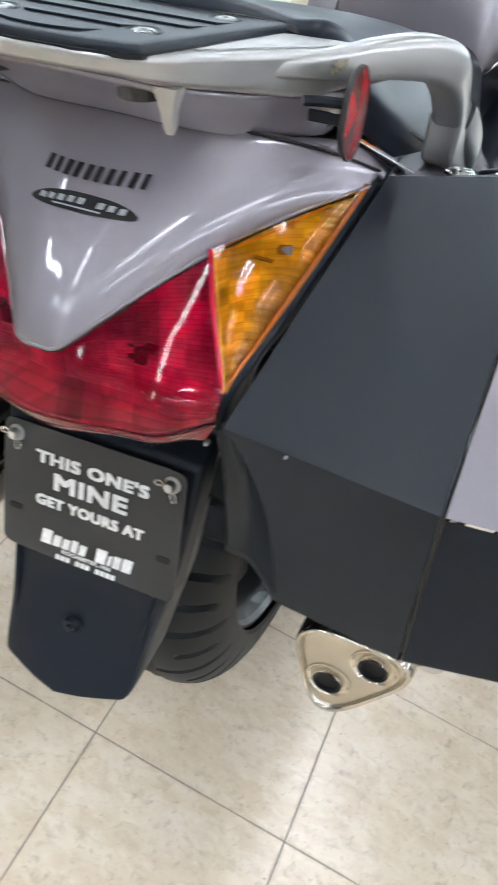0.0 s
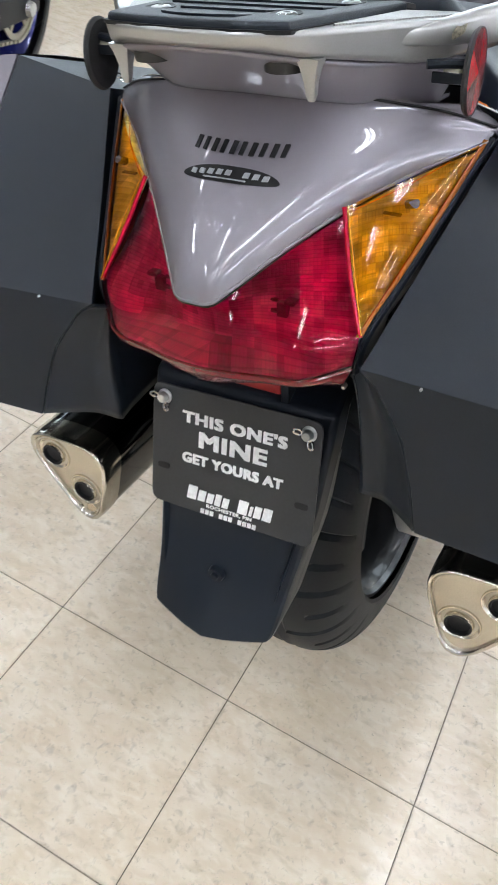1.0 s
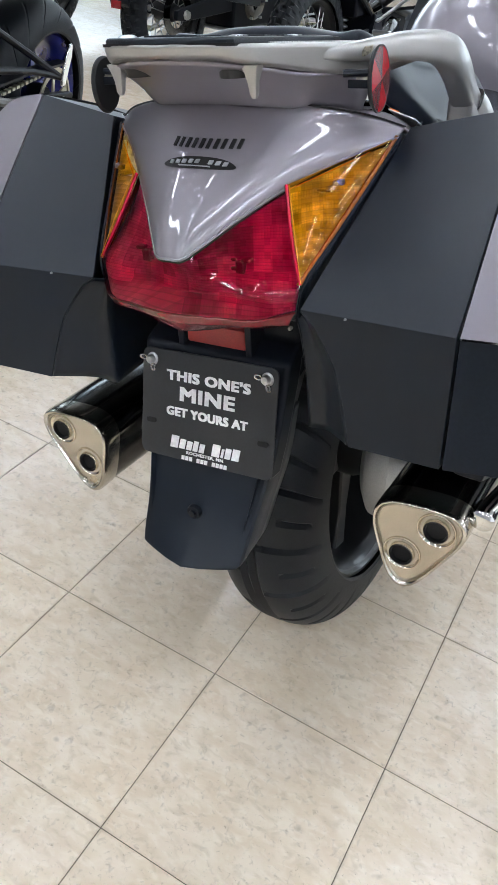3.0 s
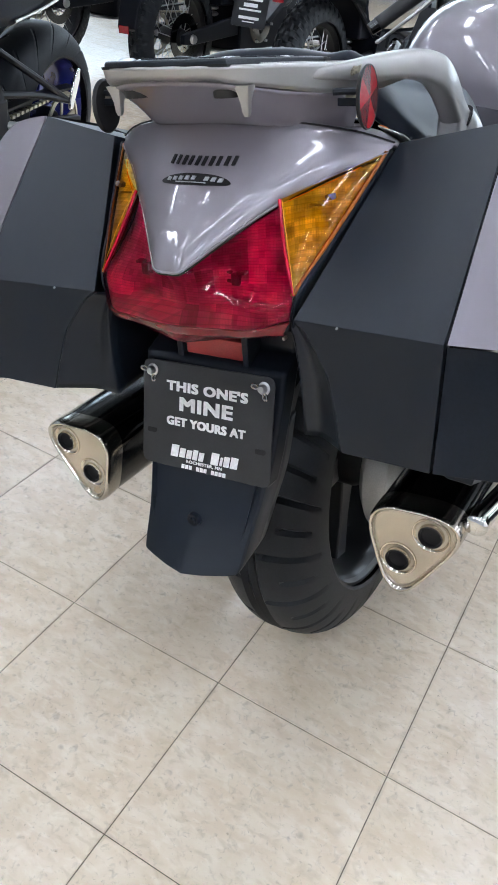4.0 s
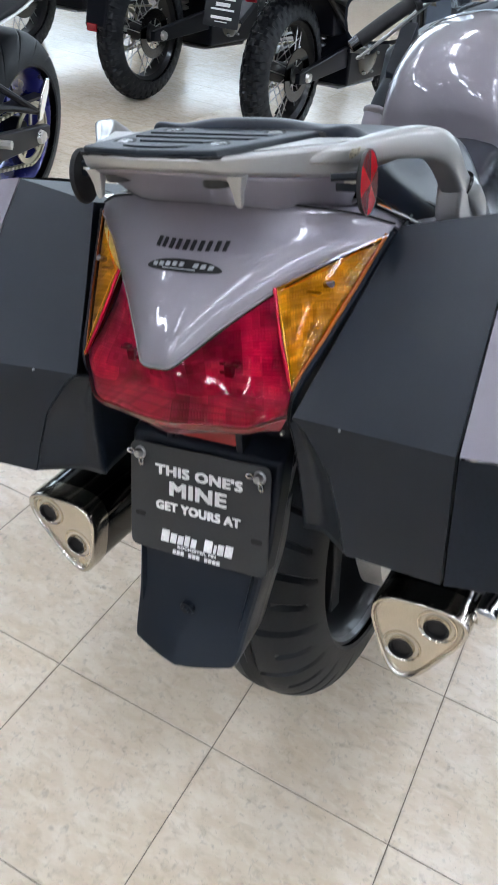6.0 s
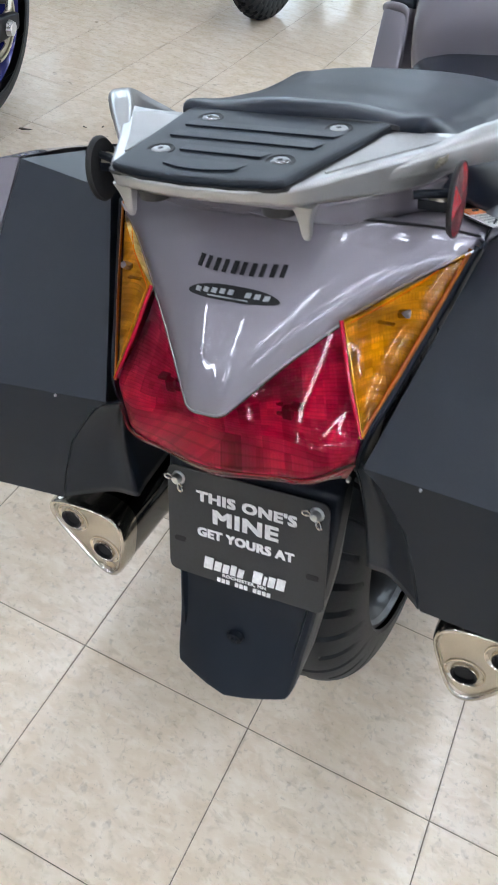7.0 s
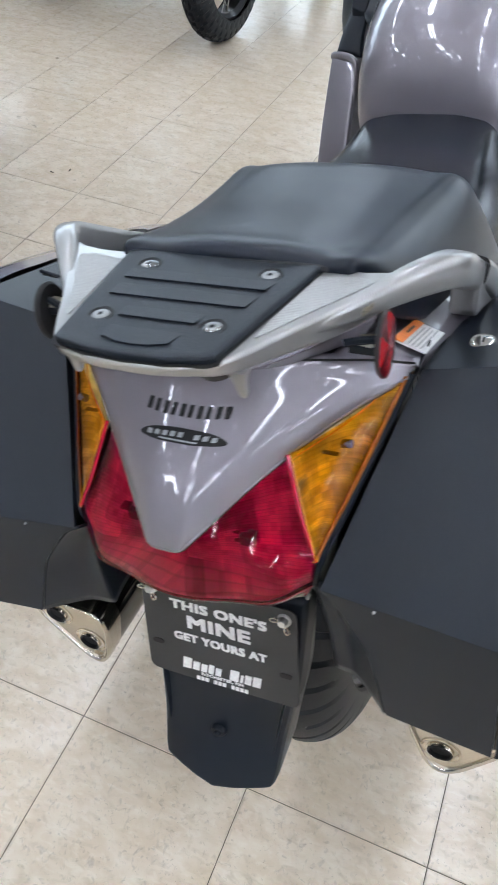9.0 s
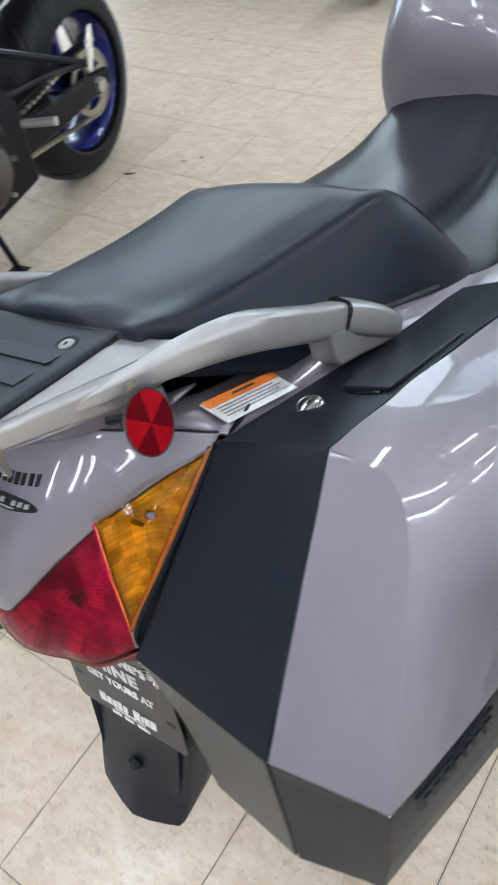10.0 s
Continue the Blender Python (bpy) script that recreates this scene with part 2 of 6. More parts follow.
GREYTRIM = surface("grey_edge", (0.085, 0.087, 0.09), 0.35, 0.4, 0.2)
SOCKET = surface("smoky_bulb_holder", (0.15, 0.135, 0.12), 0.5, 0, 0)
TAPE = surface("beige_tape", (0.25, 0.225, 0.165), 0.6, 0, 0, grain=(420, 0.5))
BIKE_BLACK = surface("deep_black_plastic", (0.0040, 0.0048, 0.0080), 0.34, 0, 0, spec=0.16)
BLUE = surface("blue_rim_paint", (0.012, 0.018, 0.17), 0.28, 0.3, 0.8)
RED = lens("red_lens", (0.73, 0.003, 0.172))
AMBER = lens("amber_lens", (1.0, 0.57, 0.016))
CLEAR = lens("clear_screen", (0.80, 0.82, 0.84))
BOWL = reflector_mat("lamp_reflector", (1.0, 0.98, 0.96), 0.0035, 0.0240, 0.0030, (0.0070, 0.0060), 0.9, 0.58, 22, 0.72, 0.52, 0.70, 0.15)
BOWL_A = reflector_mat("indicator_reflector", (1.0, 1.0, 0.96), 0.0032, 0.0130, 0.0040, (0.0080, 0.0060), 0.80, 0.66, 30, 0.66, 0.60, 0.85, 0.0)
LIP = surface("red_moulding", (0.140, 0.0011, 0.0078), 0.14, 0, 0.15)
PRISM = surface("dark_red_prism", (0.10, 0.0015, 0.004), 0.22, 0, 0, bump=(260, 0.3), grain=(900, 0.3), spec=0.25)
FACET = surface("bright_red_prism", (0.29, 0.004, 0.009), 0.20, 0, 0, bump=(260, 0.3), grain=(900, 0.3), spec=0.25)
STRIP = surface("pale_red_reflector", (0.30, 0.022, 0.022), 0.30, 0, 0, grain=(700, 0.2), bump=(400, 0.3))
REDBEAD = surface("red_bead", (0.50, 0.004, 0.030), 0.25, 0, 0.2)
JOINTA = surface("amber_bead", (0.70, 0.27, 0.010), 0.25, 0, 0.2)
AMBERD = surface("amber_moulding", (0.30, 0.085, 0.003), 0.30, 0, 0.0, spec=0.25)
REDP = surface("red_plastic", (0.22, 0.003, 0.009), 0.20, 0, 0.2, grain=(700, 0.3), bump=(260, 0.5))
WHITE = surface("white_print", (0.82, 0.82, 0.81), 0.45, 0, 0)
PLATEBLK = surface("black_plate", (0.013, 0.015, 0.018), 0.36, 0, 0.1, bump=(300, 0.05))
ORANGE = surface("orange_print", (0.85, 0.22, 0.02), 0.4, 0, 0)
GREYP = surface("grey_print", (0.30, 0.31, 0.32), 0.45, 0, 0)
# flat black, for print and for shade drawn into gaps and holes
INK = surface("black_print_and_shade", (0.012, 0.012, 0.013), 0.45, 0, 0.0, spec=0.2)
BRASS = surface("yellow_chain", (0.40, 0.37, 0.29), 0.38, 0.8, 0)
TILE = tile_mat("cream_vinyl_tile")
JOINT = surface("tile_joint", (0.12, 0.097, 0.07), 0.8, 0, 0)
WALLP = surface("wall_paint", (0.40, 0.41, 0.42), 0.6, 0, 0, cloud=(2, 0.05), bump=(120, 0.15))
# greys of the unseen walls, picked for what they bounce and reflect
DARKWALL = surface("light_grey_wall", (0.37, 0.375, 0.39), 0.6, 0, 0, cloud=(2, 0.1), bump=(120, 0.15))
BOUNCEWALL = surface("pale_bounce_wall", (0.68, 0.68, 0.69), 0.6, 0, 0, cloud=(2, 0.06), bump=(120, 0.15))
KNEE = surface("blue_grey_panel", (0.10, 0.125, 0.165), 0.5, 0, 0)
CEIL = surface("ceiling_board", (0.39, 0.40, 0.41), 0.8, 0, 0, grain=(120, 0.1), bump=(150, 0.4))
FRAME = surface("window_frame_metal", (0.30, 0.31, 0.32), 0.4, 0.6, 0)
DAYLIGHT = glow("bright_overcast_distance", (0.74, 0.88, 1.0), 1.8)
TUBE = glow("fluorescent_tube", (0.88, 0.965, 1.11), TUBE_POWER)
ASPHALT = surface("asphalt", (0.20, 0.20, 0.20), 0.9, 0, 0, grain=(60, 0.2), cloud=(0.5, 0.2))
DEBRIS = surface("dry_leaf", (0.09, 0.07, 0.05), 0.8, 0, 0)


# ---- mesh tools ----
def v3(*p):
    return np.array(p, float)


def spline(pts, n, closed=False):
    """n points on a smooth curve through pts."""
    p = np.asarray(pts, float)
    k = len(p)
    if k == 2 and not closed:
        t = np.linspace(0, 1, n)[:, None]
        return p[0] * (1 - t) + p[1] * t
    if closed:
        q = np.vstack([p[-1:], p, p[:2]])
        ts = np.linspace(0, k, n, endpoint=False)
    else:
        q = np.vstack([2 * p[:1] - p[1:2], p, 2 * p[-1:] - p[-2:-1]])
        ts = np.linspace(0, k - 1, n)
    out = []
    for t in ts:
        i = min(int(t), (k - 1) if closed else (k - 2))
        f = t - i
        a, b, c, d = q[i], q[i + 1], q[i + 2], q[i + 3]
        out.append(0.5 * (2 * b + (c - a) * f + (2 * a - 5 * b + 4 * c - d) * f * f + (3 * b - a - 3 * c + d) * f ** 3))
    return np.array(out)


def quads(nu, nv, wrap_u=False, wrap_v=False, base=0):
    f = []
    for j in range(nv if wrap_v else nv - 1):
        for i in range(nu if wrap_u else nu - 1):
            a, b = i, (i + 1) % nu
            c, d = j % nv, (j + 1) % nv
            f.append((base + c * nu + a, base + c * nu + b, base + d * nu + b, base + d * nu + a))
    return f


def net(rows, nu, nv, lin_u=False, lin_v=False):
    """A smooth sheet through a net of control points."""
    def run(p, n, lin):
        if not lin:
            return spline(p, n)
        p = np.asarray(p, float)
        t = np.linspace(0, len(p) - 1, n)
        i = np.minimum(t.astype(int), len(p) - 2)
        return p[i] + (p[i + 1] - p[i]) * (t - i)[:, None]
    a = np.array([run(r, nu, lin_u) for r in rows])
    b = np.array([run(a[:, i], nv, lin_v) for i in range(nu)])
    return b.transpose(1, 0, 2).reshape(-1, 3), quads(nu, nv)


def loft(rings, nv=None, ring_n=None, caps=True):
    """A closed body through rings of points."""
    r = [np.asarray(q, float) for q in rings]
    if ring_n:
        r = [spline(q, ring_n, True) for q in r]
    k = len(r[0])
    if nv:
        cols = np.array([spline([q[i] for q in r], nv) for i in range(k)])
        r = list(cols.transpose(1, 0, 2))
    v = np.vstack(r)
    f = quads(k, len(r), True)
    if caps:
        f.append(tuple(reversed(range(k))))
        f.append(tuple(range((len(r) - 1) * k, len(r) * k)))
    return v, f


def tube(pts, radius, sides=10, n=None, squash=(1, 1), caps=True, power=1.0):
    """A round bar along a curve; radius may be a list along pts."""
    p = np.asarray(pts, float)
    rad = np.full(len(p), radius, float) if np.isscalar(radius) else np.asarray(radius, float)
    if n:
        rad = spline(np.stack([rad, rad, rad], 1), n)[:, 0]
        p = spline(p, n)
    tan = np.gradient(p, axis=0)
    tan /= np.linalg.norm(tan, axis=1)[:, None] + 1e-9
    rings = []
    for c, t, r in zip(p, tan, rad):
        up = v3(0, 0, 1) if abs(t[2]) < 0.95 else v3(0, 1, 0)
        s = np.cross(t, up)
        s /= np.linalg.norm(s)
        w = np.cross(s, t)
        rings.append([c + r * (squash[0] * math.copysign(abs(math.cos(a)) ** power, math.cos(a)) * s + squash[1] * math.copysign(abs(math.sin(a)) ** power, math.sin(a)) * w) for a in np.linspace(0, 2 * math.pi, sides, endpoint=False)])
    return loft(rings, caps=caps)


def lathe(profile, centre=(0, 0, 0), axis="x", seg=48, closed=False):
    """A turned body: profile rows are (along the axis, radius)."""
    c = v3(*centre)
    rows = []
    for h, r in profile:
        ring = []
        for a in np.linspace(0, 2 * math.pi, seg, endpoint=False):
            u, w = r * math.cos(a), r * math.sin(a)
            ring.append(c + (v3(h, u, w) if axis == "x" else v3(u, h, w) if axis == "y" else v3(u, w, h)))
        rows.append(ring)
    v = np.vstack(rows)
    return v, quads(seg, len(rows), True, closed)


def round_poly(corners, radius, seg=5):
    """A flat outline with rounded corners (2D); radius one number or one a corner."""
    c = np.asarray(corners, float)
    k = len(c)
    rad = [radius] * k if np.isscalar(radius) else radius
    out = []
    for i in range(k):
        a, b, d = c[i - 1], c[i], c[(i + 1) % k]
        u, w = (a - b) / np.linalg.norm(a - b), (d - b) / np.linalg.norm(d - b)
        half = math.acos(max(-1, min(1, float(u @ w)))) / 2
        cut = min(rad[i] / math.tan(half), 0.48 * np.linalg.norm(a - b), 0.48 * np.linalg.norm(d - b))
        for t in np.linspace(0, 1, seg):
            out.append((b + u * cut) * (1 - t) ** 2 + 2 * b * t * (1 - t) + (b + w * cut) * t ** 2)
    return np.array(out)


def prism(outline, lo, hi, axis="z"):
    """An outline (2D) pulled along an axis from lo to hi."""
    def lift(p, h):
        return v3(p[0], p[1], h) if axis == "z" else v3(p[0], h, p[1]) if axis == "y" else v3(h, p[0], p[1])
    return loft([[lift(p, lo) for p in outline], [lift(p, hi) for p in outline]])


def box(x0, x1, y0, y1, z0, z1):
    return prism([(x0, y0), (x1, y0), (x1, y1), (x0, y1)], z0, z1)


def merge(*vfs):
    v, f, k = [], [], 0
    for a, b in vfs:
        v.append(np.asarray(a, float))
        f += [tuple(i + k for i in q) for q in b]
        k += len(a)
    return np.vstack(v), f


def flip(vf, sx):
    v, f = vf
    return (np.asarray(v) * (sx, 1, 1), [tuple(reversed(q)) for q in f]) if sx < 0 else vf


def moved(vf, m):
    v, f = vf
    return np.array([m @ Vector(p) for p in v]), f


def text_vf(body, size, thick, fat=0.0):
    """Built-in font letters as a mesh in the xy plane, centred."""
    cu = bpy.data.curves.new("letters", "FONT")
    cu.body, cu.size, cu.extrude, cu.align_x, cu.align_y, cu.resolution_u, cu.offset = body, size, thick, "CENTER", "CENTER", 3, fat
    cu.space_character = 1.08
    ob = new("letters", cu)
    me = ob.to_mesh()
    v, f = np.array([tuple(q.co) for q in me.vertices]), [tuple(q.vertices) for q in me.polygons]
    ob.to_mesh_clear()
    bpy.data.objects.remove(ob)
    bpy.data.curves.remove(cu)
    return v, f


def raw(vf, material, name="mesh", weld=True, sharp=38):
    v, f = vf
    me = bpy.data.meshes.new(name)
    bm = bmesh.new()
    vs = [bm.verts.new(tuple(map(float, p))) for p in v]
    for q in f:
        if len(set(q)) > 2:
            try:
                bm.faces.new([vs[i] for i in q])
            except ValueError:
                pass
    if weld:
        bmesh.ops.remove_doubles(bm, verts=bm.verts, dist=1e-5)
        bmesh.ops.recalc_face_normals(bm, faces=bm.faces)
    bm.to_mesh(me)
    bm.free()
    me.materials.append(material)
    me.polygons.foreach_set("use_smooth", [True] * len(me.polygons))
    me.set_sharp_from_angle(angle=radians(sharp))
    return me


def part(name, vf, material, parent=None, label="", bevel=0.0, solid=0.0, m=None, sharp=38, weld=True, seg=2, crease=32):
    """One mesh object, under a thing or a part."""
    ob = new(name, raw(vf, material, name, weld, sharp))
    if parent:
        ob.parent = parent
    if m is not None:
        ob.matrix_basis = m
    if label:
        tagged(ob, label)
    if solid:
        s = ob.modifiers.new("thickness", "SOLIDIFY")
        s.thickness, s.offset = solid, -1
    if bevel:
        b = ob.modifiers.new("edges", "BEVEL")
        b.width, b.segments, b.limit_method, b.angle_limit = bevel, seg, "ANGLE", radians(crease)
        b.harden_normals = True
    return ob


def thing(name, label, category, m=None, group="", kind=""):
    ob = new(name)
    ob.empty_display_size = 0.1
    if m is not None:
        ob.matrix_basis = m
    return tagged(ob, label, category, group, kind)

# ---- the showroom ----
X0, X1, Y0, Y1, HIGH = -8.0, 5.0, -6.0, 6.6, 3.3


def window_wall(name, label, length, m, sill, head, bays):
    """A wall with a row of openings, a coloured panel below them, and metal frames; built along x, facing -y."""
    wall = thing(name, label, "wall", m, kind="structure")
    part("wall_top", box(0, length, 0, 0.2, head, HIGH), WALLP, wall)
    part("knee_panel", box(0, length, 0, 0.2, 0, sill), KNEE, wall, "blue-grey panel under the windows")
    step = length / bays
    for i in range(bays + 1):
        w = 0.06
        x = min(max(i * step, w), length - w)
        part("pier", box(x - w, x + w, 0.004, 0.196, sill, head), WALLP, wall)
    for i in range(bays):
        a, b = i * step + 0.06, (i + 1) * step - 0.06
        part("window_frame", merge(box(a, b, 0.07, 0.12, sill, sill + 0.05), box(a, b, 0.07, 0.12, head - 0.05, head),
                                   box(a, a + 0.05, 0.07, 0.12, sill + 0.05, head - 0.05), box(b - 0.05, b, 0.07, 0.12, sill + 0.05, head - 0.05)), FRAME, wall)
    return wall


window_wall("wall_north", "white showroom wall with a long row of windows", X1 - X0, pose(X0, Y1, 0), 0.65, 2.7, 7)
window_wall("wall_west", "white showroom side wall with windows", Y1 - 2.6, pose(X0, 2.6, 0, 0, 0, 90), 0.65, 2.7, 2)
# unseen closing walls; the east one is paler to bounce light onto the lid
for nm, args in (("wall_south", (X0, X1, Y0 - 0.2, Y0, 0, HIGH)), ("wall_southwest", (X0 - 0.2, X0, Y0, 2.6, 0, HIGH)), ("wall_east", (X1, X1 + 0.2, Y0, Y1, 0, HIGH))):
    part(nm, box(*args), BOUNCEWALL if nm == "wall_east" else DARKWALL)
    tagged(bpy.data.objects[nm], "plain showroom wall out of view, toned to bounce light", "wall", kind="structure")
tagged(part("ceiling", box(X0 - 0.2, X1 + 0.2, Y0 - 0.2, Y1 + 0.2, HIGH, HIGH + 0.1), CEIL), "white panelled showroom ceiling", "ceiling", kind="structure")
tagged(part("ground", box(-400, 400, -400, 400, -0.25, -0.12), ASPHALT), "grey asphalt outside the windows", "ground", kind="structure")

for nm, args in (("backdrop_north", (-30, 30, 14, 14.1, -0.1, 12)), ("backdrop_west", (-16.1, -16, -25, 14, -0.1, 12))):
    tagged(part(nm, box(*args), DAYLIGHT), "bright hazy daylight far outside the windows", "backdrop", kind="structure")


def ceiling_light(m):
    lamp = thing("ceiling_light", "white ceiling strip light with two bare tubes", "ceiling light", m, "rows of strip lights")
    part("housing", merge(box(-0.09, 0.09, -0.62, 0.62, -0.05, 0)), WHITE, lamp, bevel=0.006)
    for x in (-0.05, 0.05):
        part("tube", tube([(x, -0.585, -0.075), (x, 0.585, -0.075)], 0.019, 8), TUBE, lamp, "lit fluorescent tube")
        for y in (-0.60, 0.60):
            part("socket", box(x - 0.012, x + 0.012, y - 0.012, y + 0.012, -0.1, -0.05), WHITE, lamp)
    return lamp


first = ceiling_light(pose(-3.35, -4.4, HIGH - 0.004))
for gx in range(5):
    for gy in range(5):
        if gx or gy:
            copy_thing(first, pose(-3.35 + 2.05 * gx, -4.4 + 1.95 * gy, HIGH - 0.004))
copy_thing(first, pose(-0.72, -4.05, HIGH - 0.004))

# ---- the touring motorcycle, leaning on its side stand; its own axes: x right, y ahead, z up ----
bike = thing("motorcycle", "silver-lilac touring motorcycle with hard panniers, leaning on its stand", "motorcycle", pose(0.081, 0, 0, 0, -12.2, -0.9))


def both(name, make, material, parent, label="", **kw):
    return [part(name, flip(make(), sx), material, parent, label, **kw) for sx in (1, -1)]


# tail cowl: sheet from the V-shaped lower edge to the line under the rack
EDGE = [(0.0, -0.1075, 0.7635), (0.015, -0.1060, 0.7645), (0.0265, -0.0945, 0.772), (0.060, -0.0555, 0.7985), (0.098, -0.013, 0.8235), (0.136, 0.028, 0.842), (0.178, 0.068, 0.857)]
TOPL = [(0.0, 0.012, 0.897), (0.020, 0.0125, 0.897), (0.042, 0.015, 0.896), (0.076, 0.021, 0.893), (0.112, 0.036, 0.887), (0.150, 0.058, 0.877), (0.181, 0.079, 0.8635)]


def whole(half):
    return [(-x, y, z) for x, y, z in half[:0:-1]] + list(half)


def bulge(x, t):
    """How far the cowl stands proud of the straight line from its lower to its upper edge."""
    return 0.0095 * 4 * t ** 0.85 * (1 - t) ** 1.8 * max(0.0, 1 - (abs(x) / 0.178) ** 2.0) ** 1.1


def between(a, b, t):
    """A row between two rows, pushed outwards (back and up)."""
    rows = []
    for p, q in zip(a, b):
        k = bulge(p[0] * (1 - t) + q[0] * t, t)
        rows.append((p[0] * (1 - t) + q[0] * t, p[1] * (1 - t) + q[1] * t - k, p[2] * (1 - t) + q[2] * t + k * 0.8))
    return rows


e, tl = whole(EDGE), whole(TOPL)
lip = [(x * 0.985, y + 0.012, z - 0.003) for x, y, z in e]
cowl = part("tail_cowl", net([lip, [(x * 0.997, y + 0.004, z - 0.0035) for x, y, z in e], e, between(e, tl, 0.06), between(e, tl, 0.18), between(e, tl, 0.34), between(e, tl, 0.54), between(e, tl, 0.77), tl,
                              [(x * 0.995, y + 0.010, z + 0.001) for x, y, z in tl]], 97, 49), PAINT, bike, "silver-lilac painted tail cowl", solid=0.003, sharp=60)


def cowl_point(x, z, off=0.0012):
    """A place on the cowl, by its distance across and its height."""
    a = [np.interp(abs(x), [p[0] for p in EDGE], [p[k] for p in EDGE]) for k in range(3)]
    b = [np.interp(abs(x), [p[0] for p in TOPL], [p[k] for p in TOPL]) for k in range(3)]
    t = (z - a[2]) / (b[2] - a[2])
    for _ in range(8):
        t = (z - 0.8 * bulge(x, t) - a[2]) / (b[2] - a[2])
    return v3(x, a[1] * (1 - t) + b[1] * t - bulge(x, t) - off, z + off * 0.8)


def cowl_patch(outline, lift=0.0012):
    """A thin decal that lies on the cowl; outline in (across, height)."""
    o = np.array(outline, float)
    mid, n = o.mean(0), len(o)
    pts = [cowl_point(*(mid + (q - mid) * k), lift) for k in (1.0, 0.7, 0.4, 0.12) for q in o]
    back = [p + v3(0, 0.0014, -0.0011) for p in pts[:n]]
    f = [(r * n + i, r * n + (i + 1) % n, (r + 1) * n + (i + 1) % n, (r + 1) * n + i) for r in range(3) for i in range(n)]
    f += [tuple(range(3 * n, 4 * n))] + [(i, 4 * n + i, 4 * n + (i + 1) % n, (i + 1) % n) for i in range(n)]
    return np.array(pts + back), f


# emblem: five dark pairs of slanted bars in a row, each with a pale rim
for i in range(5):
    x = -0.0300 + 0.0172 * i
    for dx, w in ((-0.0042, 0.0022), (0.0040, 0.0020)):
        part("emblem_bar", cowl_patch([(x + dx - w - 0.0003, 0.8565), (x + dx + w - 0.0009, 0.8565), (x + dx + w + 0.0003, 0.8643), (x + dx - w + 0.0009, 0.8643)], 0.0016), INK, cowl)
oval = [(0.0035 + 0.0430 * math.copysign(abs(math.cos(a)) ** 0.8, math.cos(a)), 0.8450 + 0.0048 * math.sin(a) - 0.0040 * math.cos(a) ** 2) for a in np.linspace(0, 2 * math.pi, 32, endpoint=False)]
decal = part("dealer_decal", cowl_patch(oval), INK, cowl, "black oval dealer decal")
for i in range(9):
    x = -0.0285 + 0.008 * i
    if i != 5:
        part("decal_mark", cowl_patch([(x - 0.0028, 0.8442 - 2.1 * (x - 0.0035) ** 2), (x + 0.0018, 0.8442 - 2.1 * (x - 0.0035) ** 2), (x + 0.0026, 0.8472 - 2.1 * (x - 0.0035) ** 2), (x - 0.0018, 0.8472 - 2.1 * (x - 0.0035) ** 2)], 0.0022), GREYP, decal)
part("decal_mark", cowl_patch([(-0.018, 0.8414), (0.02, 0.8414), (0.02, 0.8421), (-0.018, 0.8421)], 0.0022), GREYP, decal)


# side cowls between tail, panniers and seat
def side_cowl():
    return net([[(0.112, 0.040, 0.886), (0.120, 0.085, 0.877), (0.13, 0.17, 0.846), (0.13, 0.30, 0.825), (0.125, 0.50, 0.755), (0.12, 0.75, 0.70)],
                [(0.150, 0.059, 0.8765), (0.156, 0.090, 0.8758), (0.160, 0.170, 0.8395), (0.170, 0.30, 0.812), (0.180, 0.50, 0.735), (0.165, 0.75, 0.67)],
                [(0.1815, 0.081, 0.8620), (0.182, 0.098, 0.8580), (0.187, 0.168, 0.830), (0.206, 0.30, 0.792), (0.215, 0.50, 0.700), (0.19, 0.75, 0.62)],
                [(0.187, 0.088, 0.840), (0.187, 0.11, 0.825), (0.194, 0.18, 0.80), (0.212, 0.30, 0.745), (0.218, 0.50, 0.62), (0.19, 0.75, 0.55)]], 41, 25)


sides = both("side_cowl", side_cowl, PAINT, bike, solid=0.003, sharp=60)
# warning label on the right side cowl
LX, LY = v3(-0.003, 0.0890, -0.0385), v3(0.030, -0.0040, -0.0080)
LC, LN = v3(0.1565, 0.0890, 0.8775), v3(0.285, 0.388, 0.875) * 0.0018


def label_patch(a0, a1, b0, b1, lift):
    p = [LC + LX * a + LY * b + LN * lift for a, b in ((a0, b0), (a1, b0), (a1, b1), (a0, b1))]
    q = [r - LN * 0.6 for r in p]
    return np.array(p + q), [(0, 1, 2, 3), (7, 6, 5, 4), (0, 1, 5, 4), (1, 2, 6, 5), (2, 3, 7, 6), (3, 0, 4, 7)]


wl = part("warning_label", label_patch(0, 1, 0, 1.05, 1.6), WHITE, sides[0], "white and orange warning sticker")
part("label_band", label_patch(0.01, 0.99, 0.02, 0.33, 2.4), ORANGE, wl, "orange band")
part("label_line", label_patch(0.36, 0.66, 0.17, 0.23, 3.2), DEBRIS, wl)
for i in range(4):
    part("label_line", label_patch(0.06, 0.84 + 0.08 * (i % 2), 0.45 + 0.13 * i, 0.472 + 0.13 * i, 2.4), GREYP, wl)

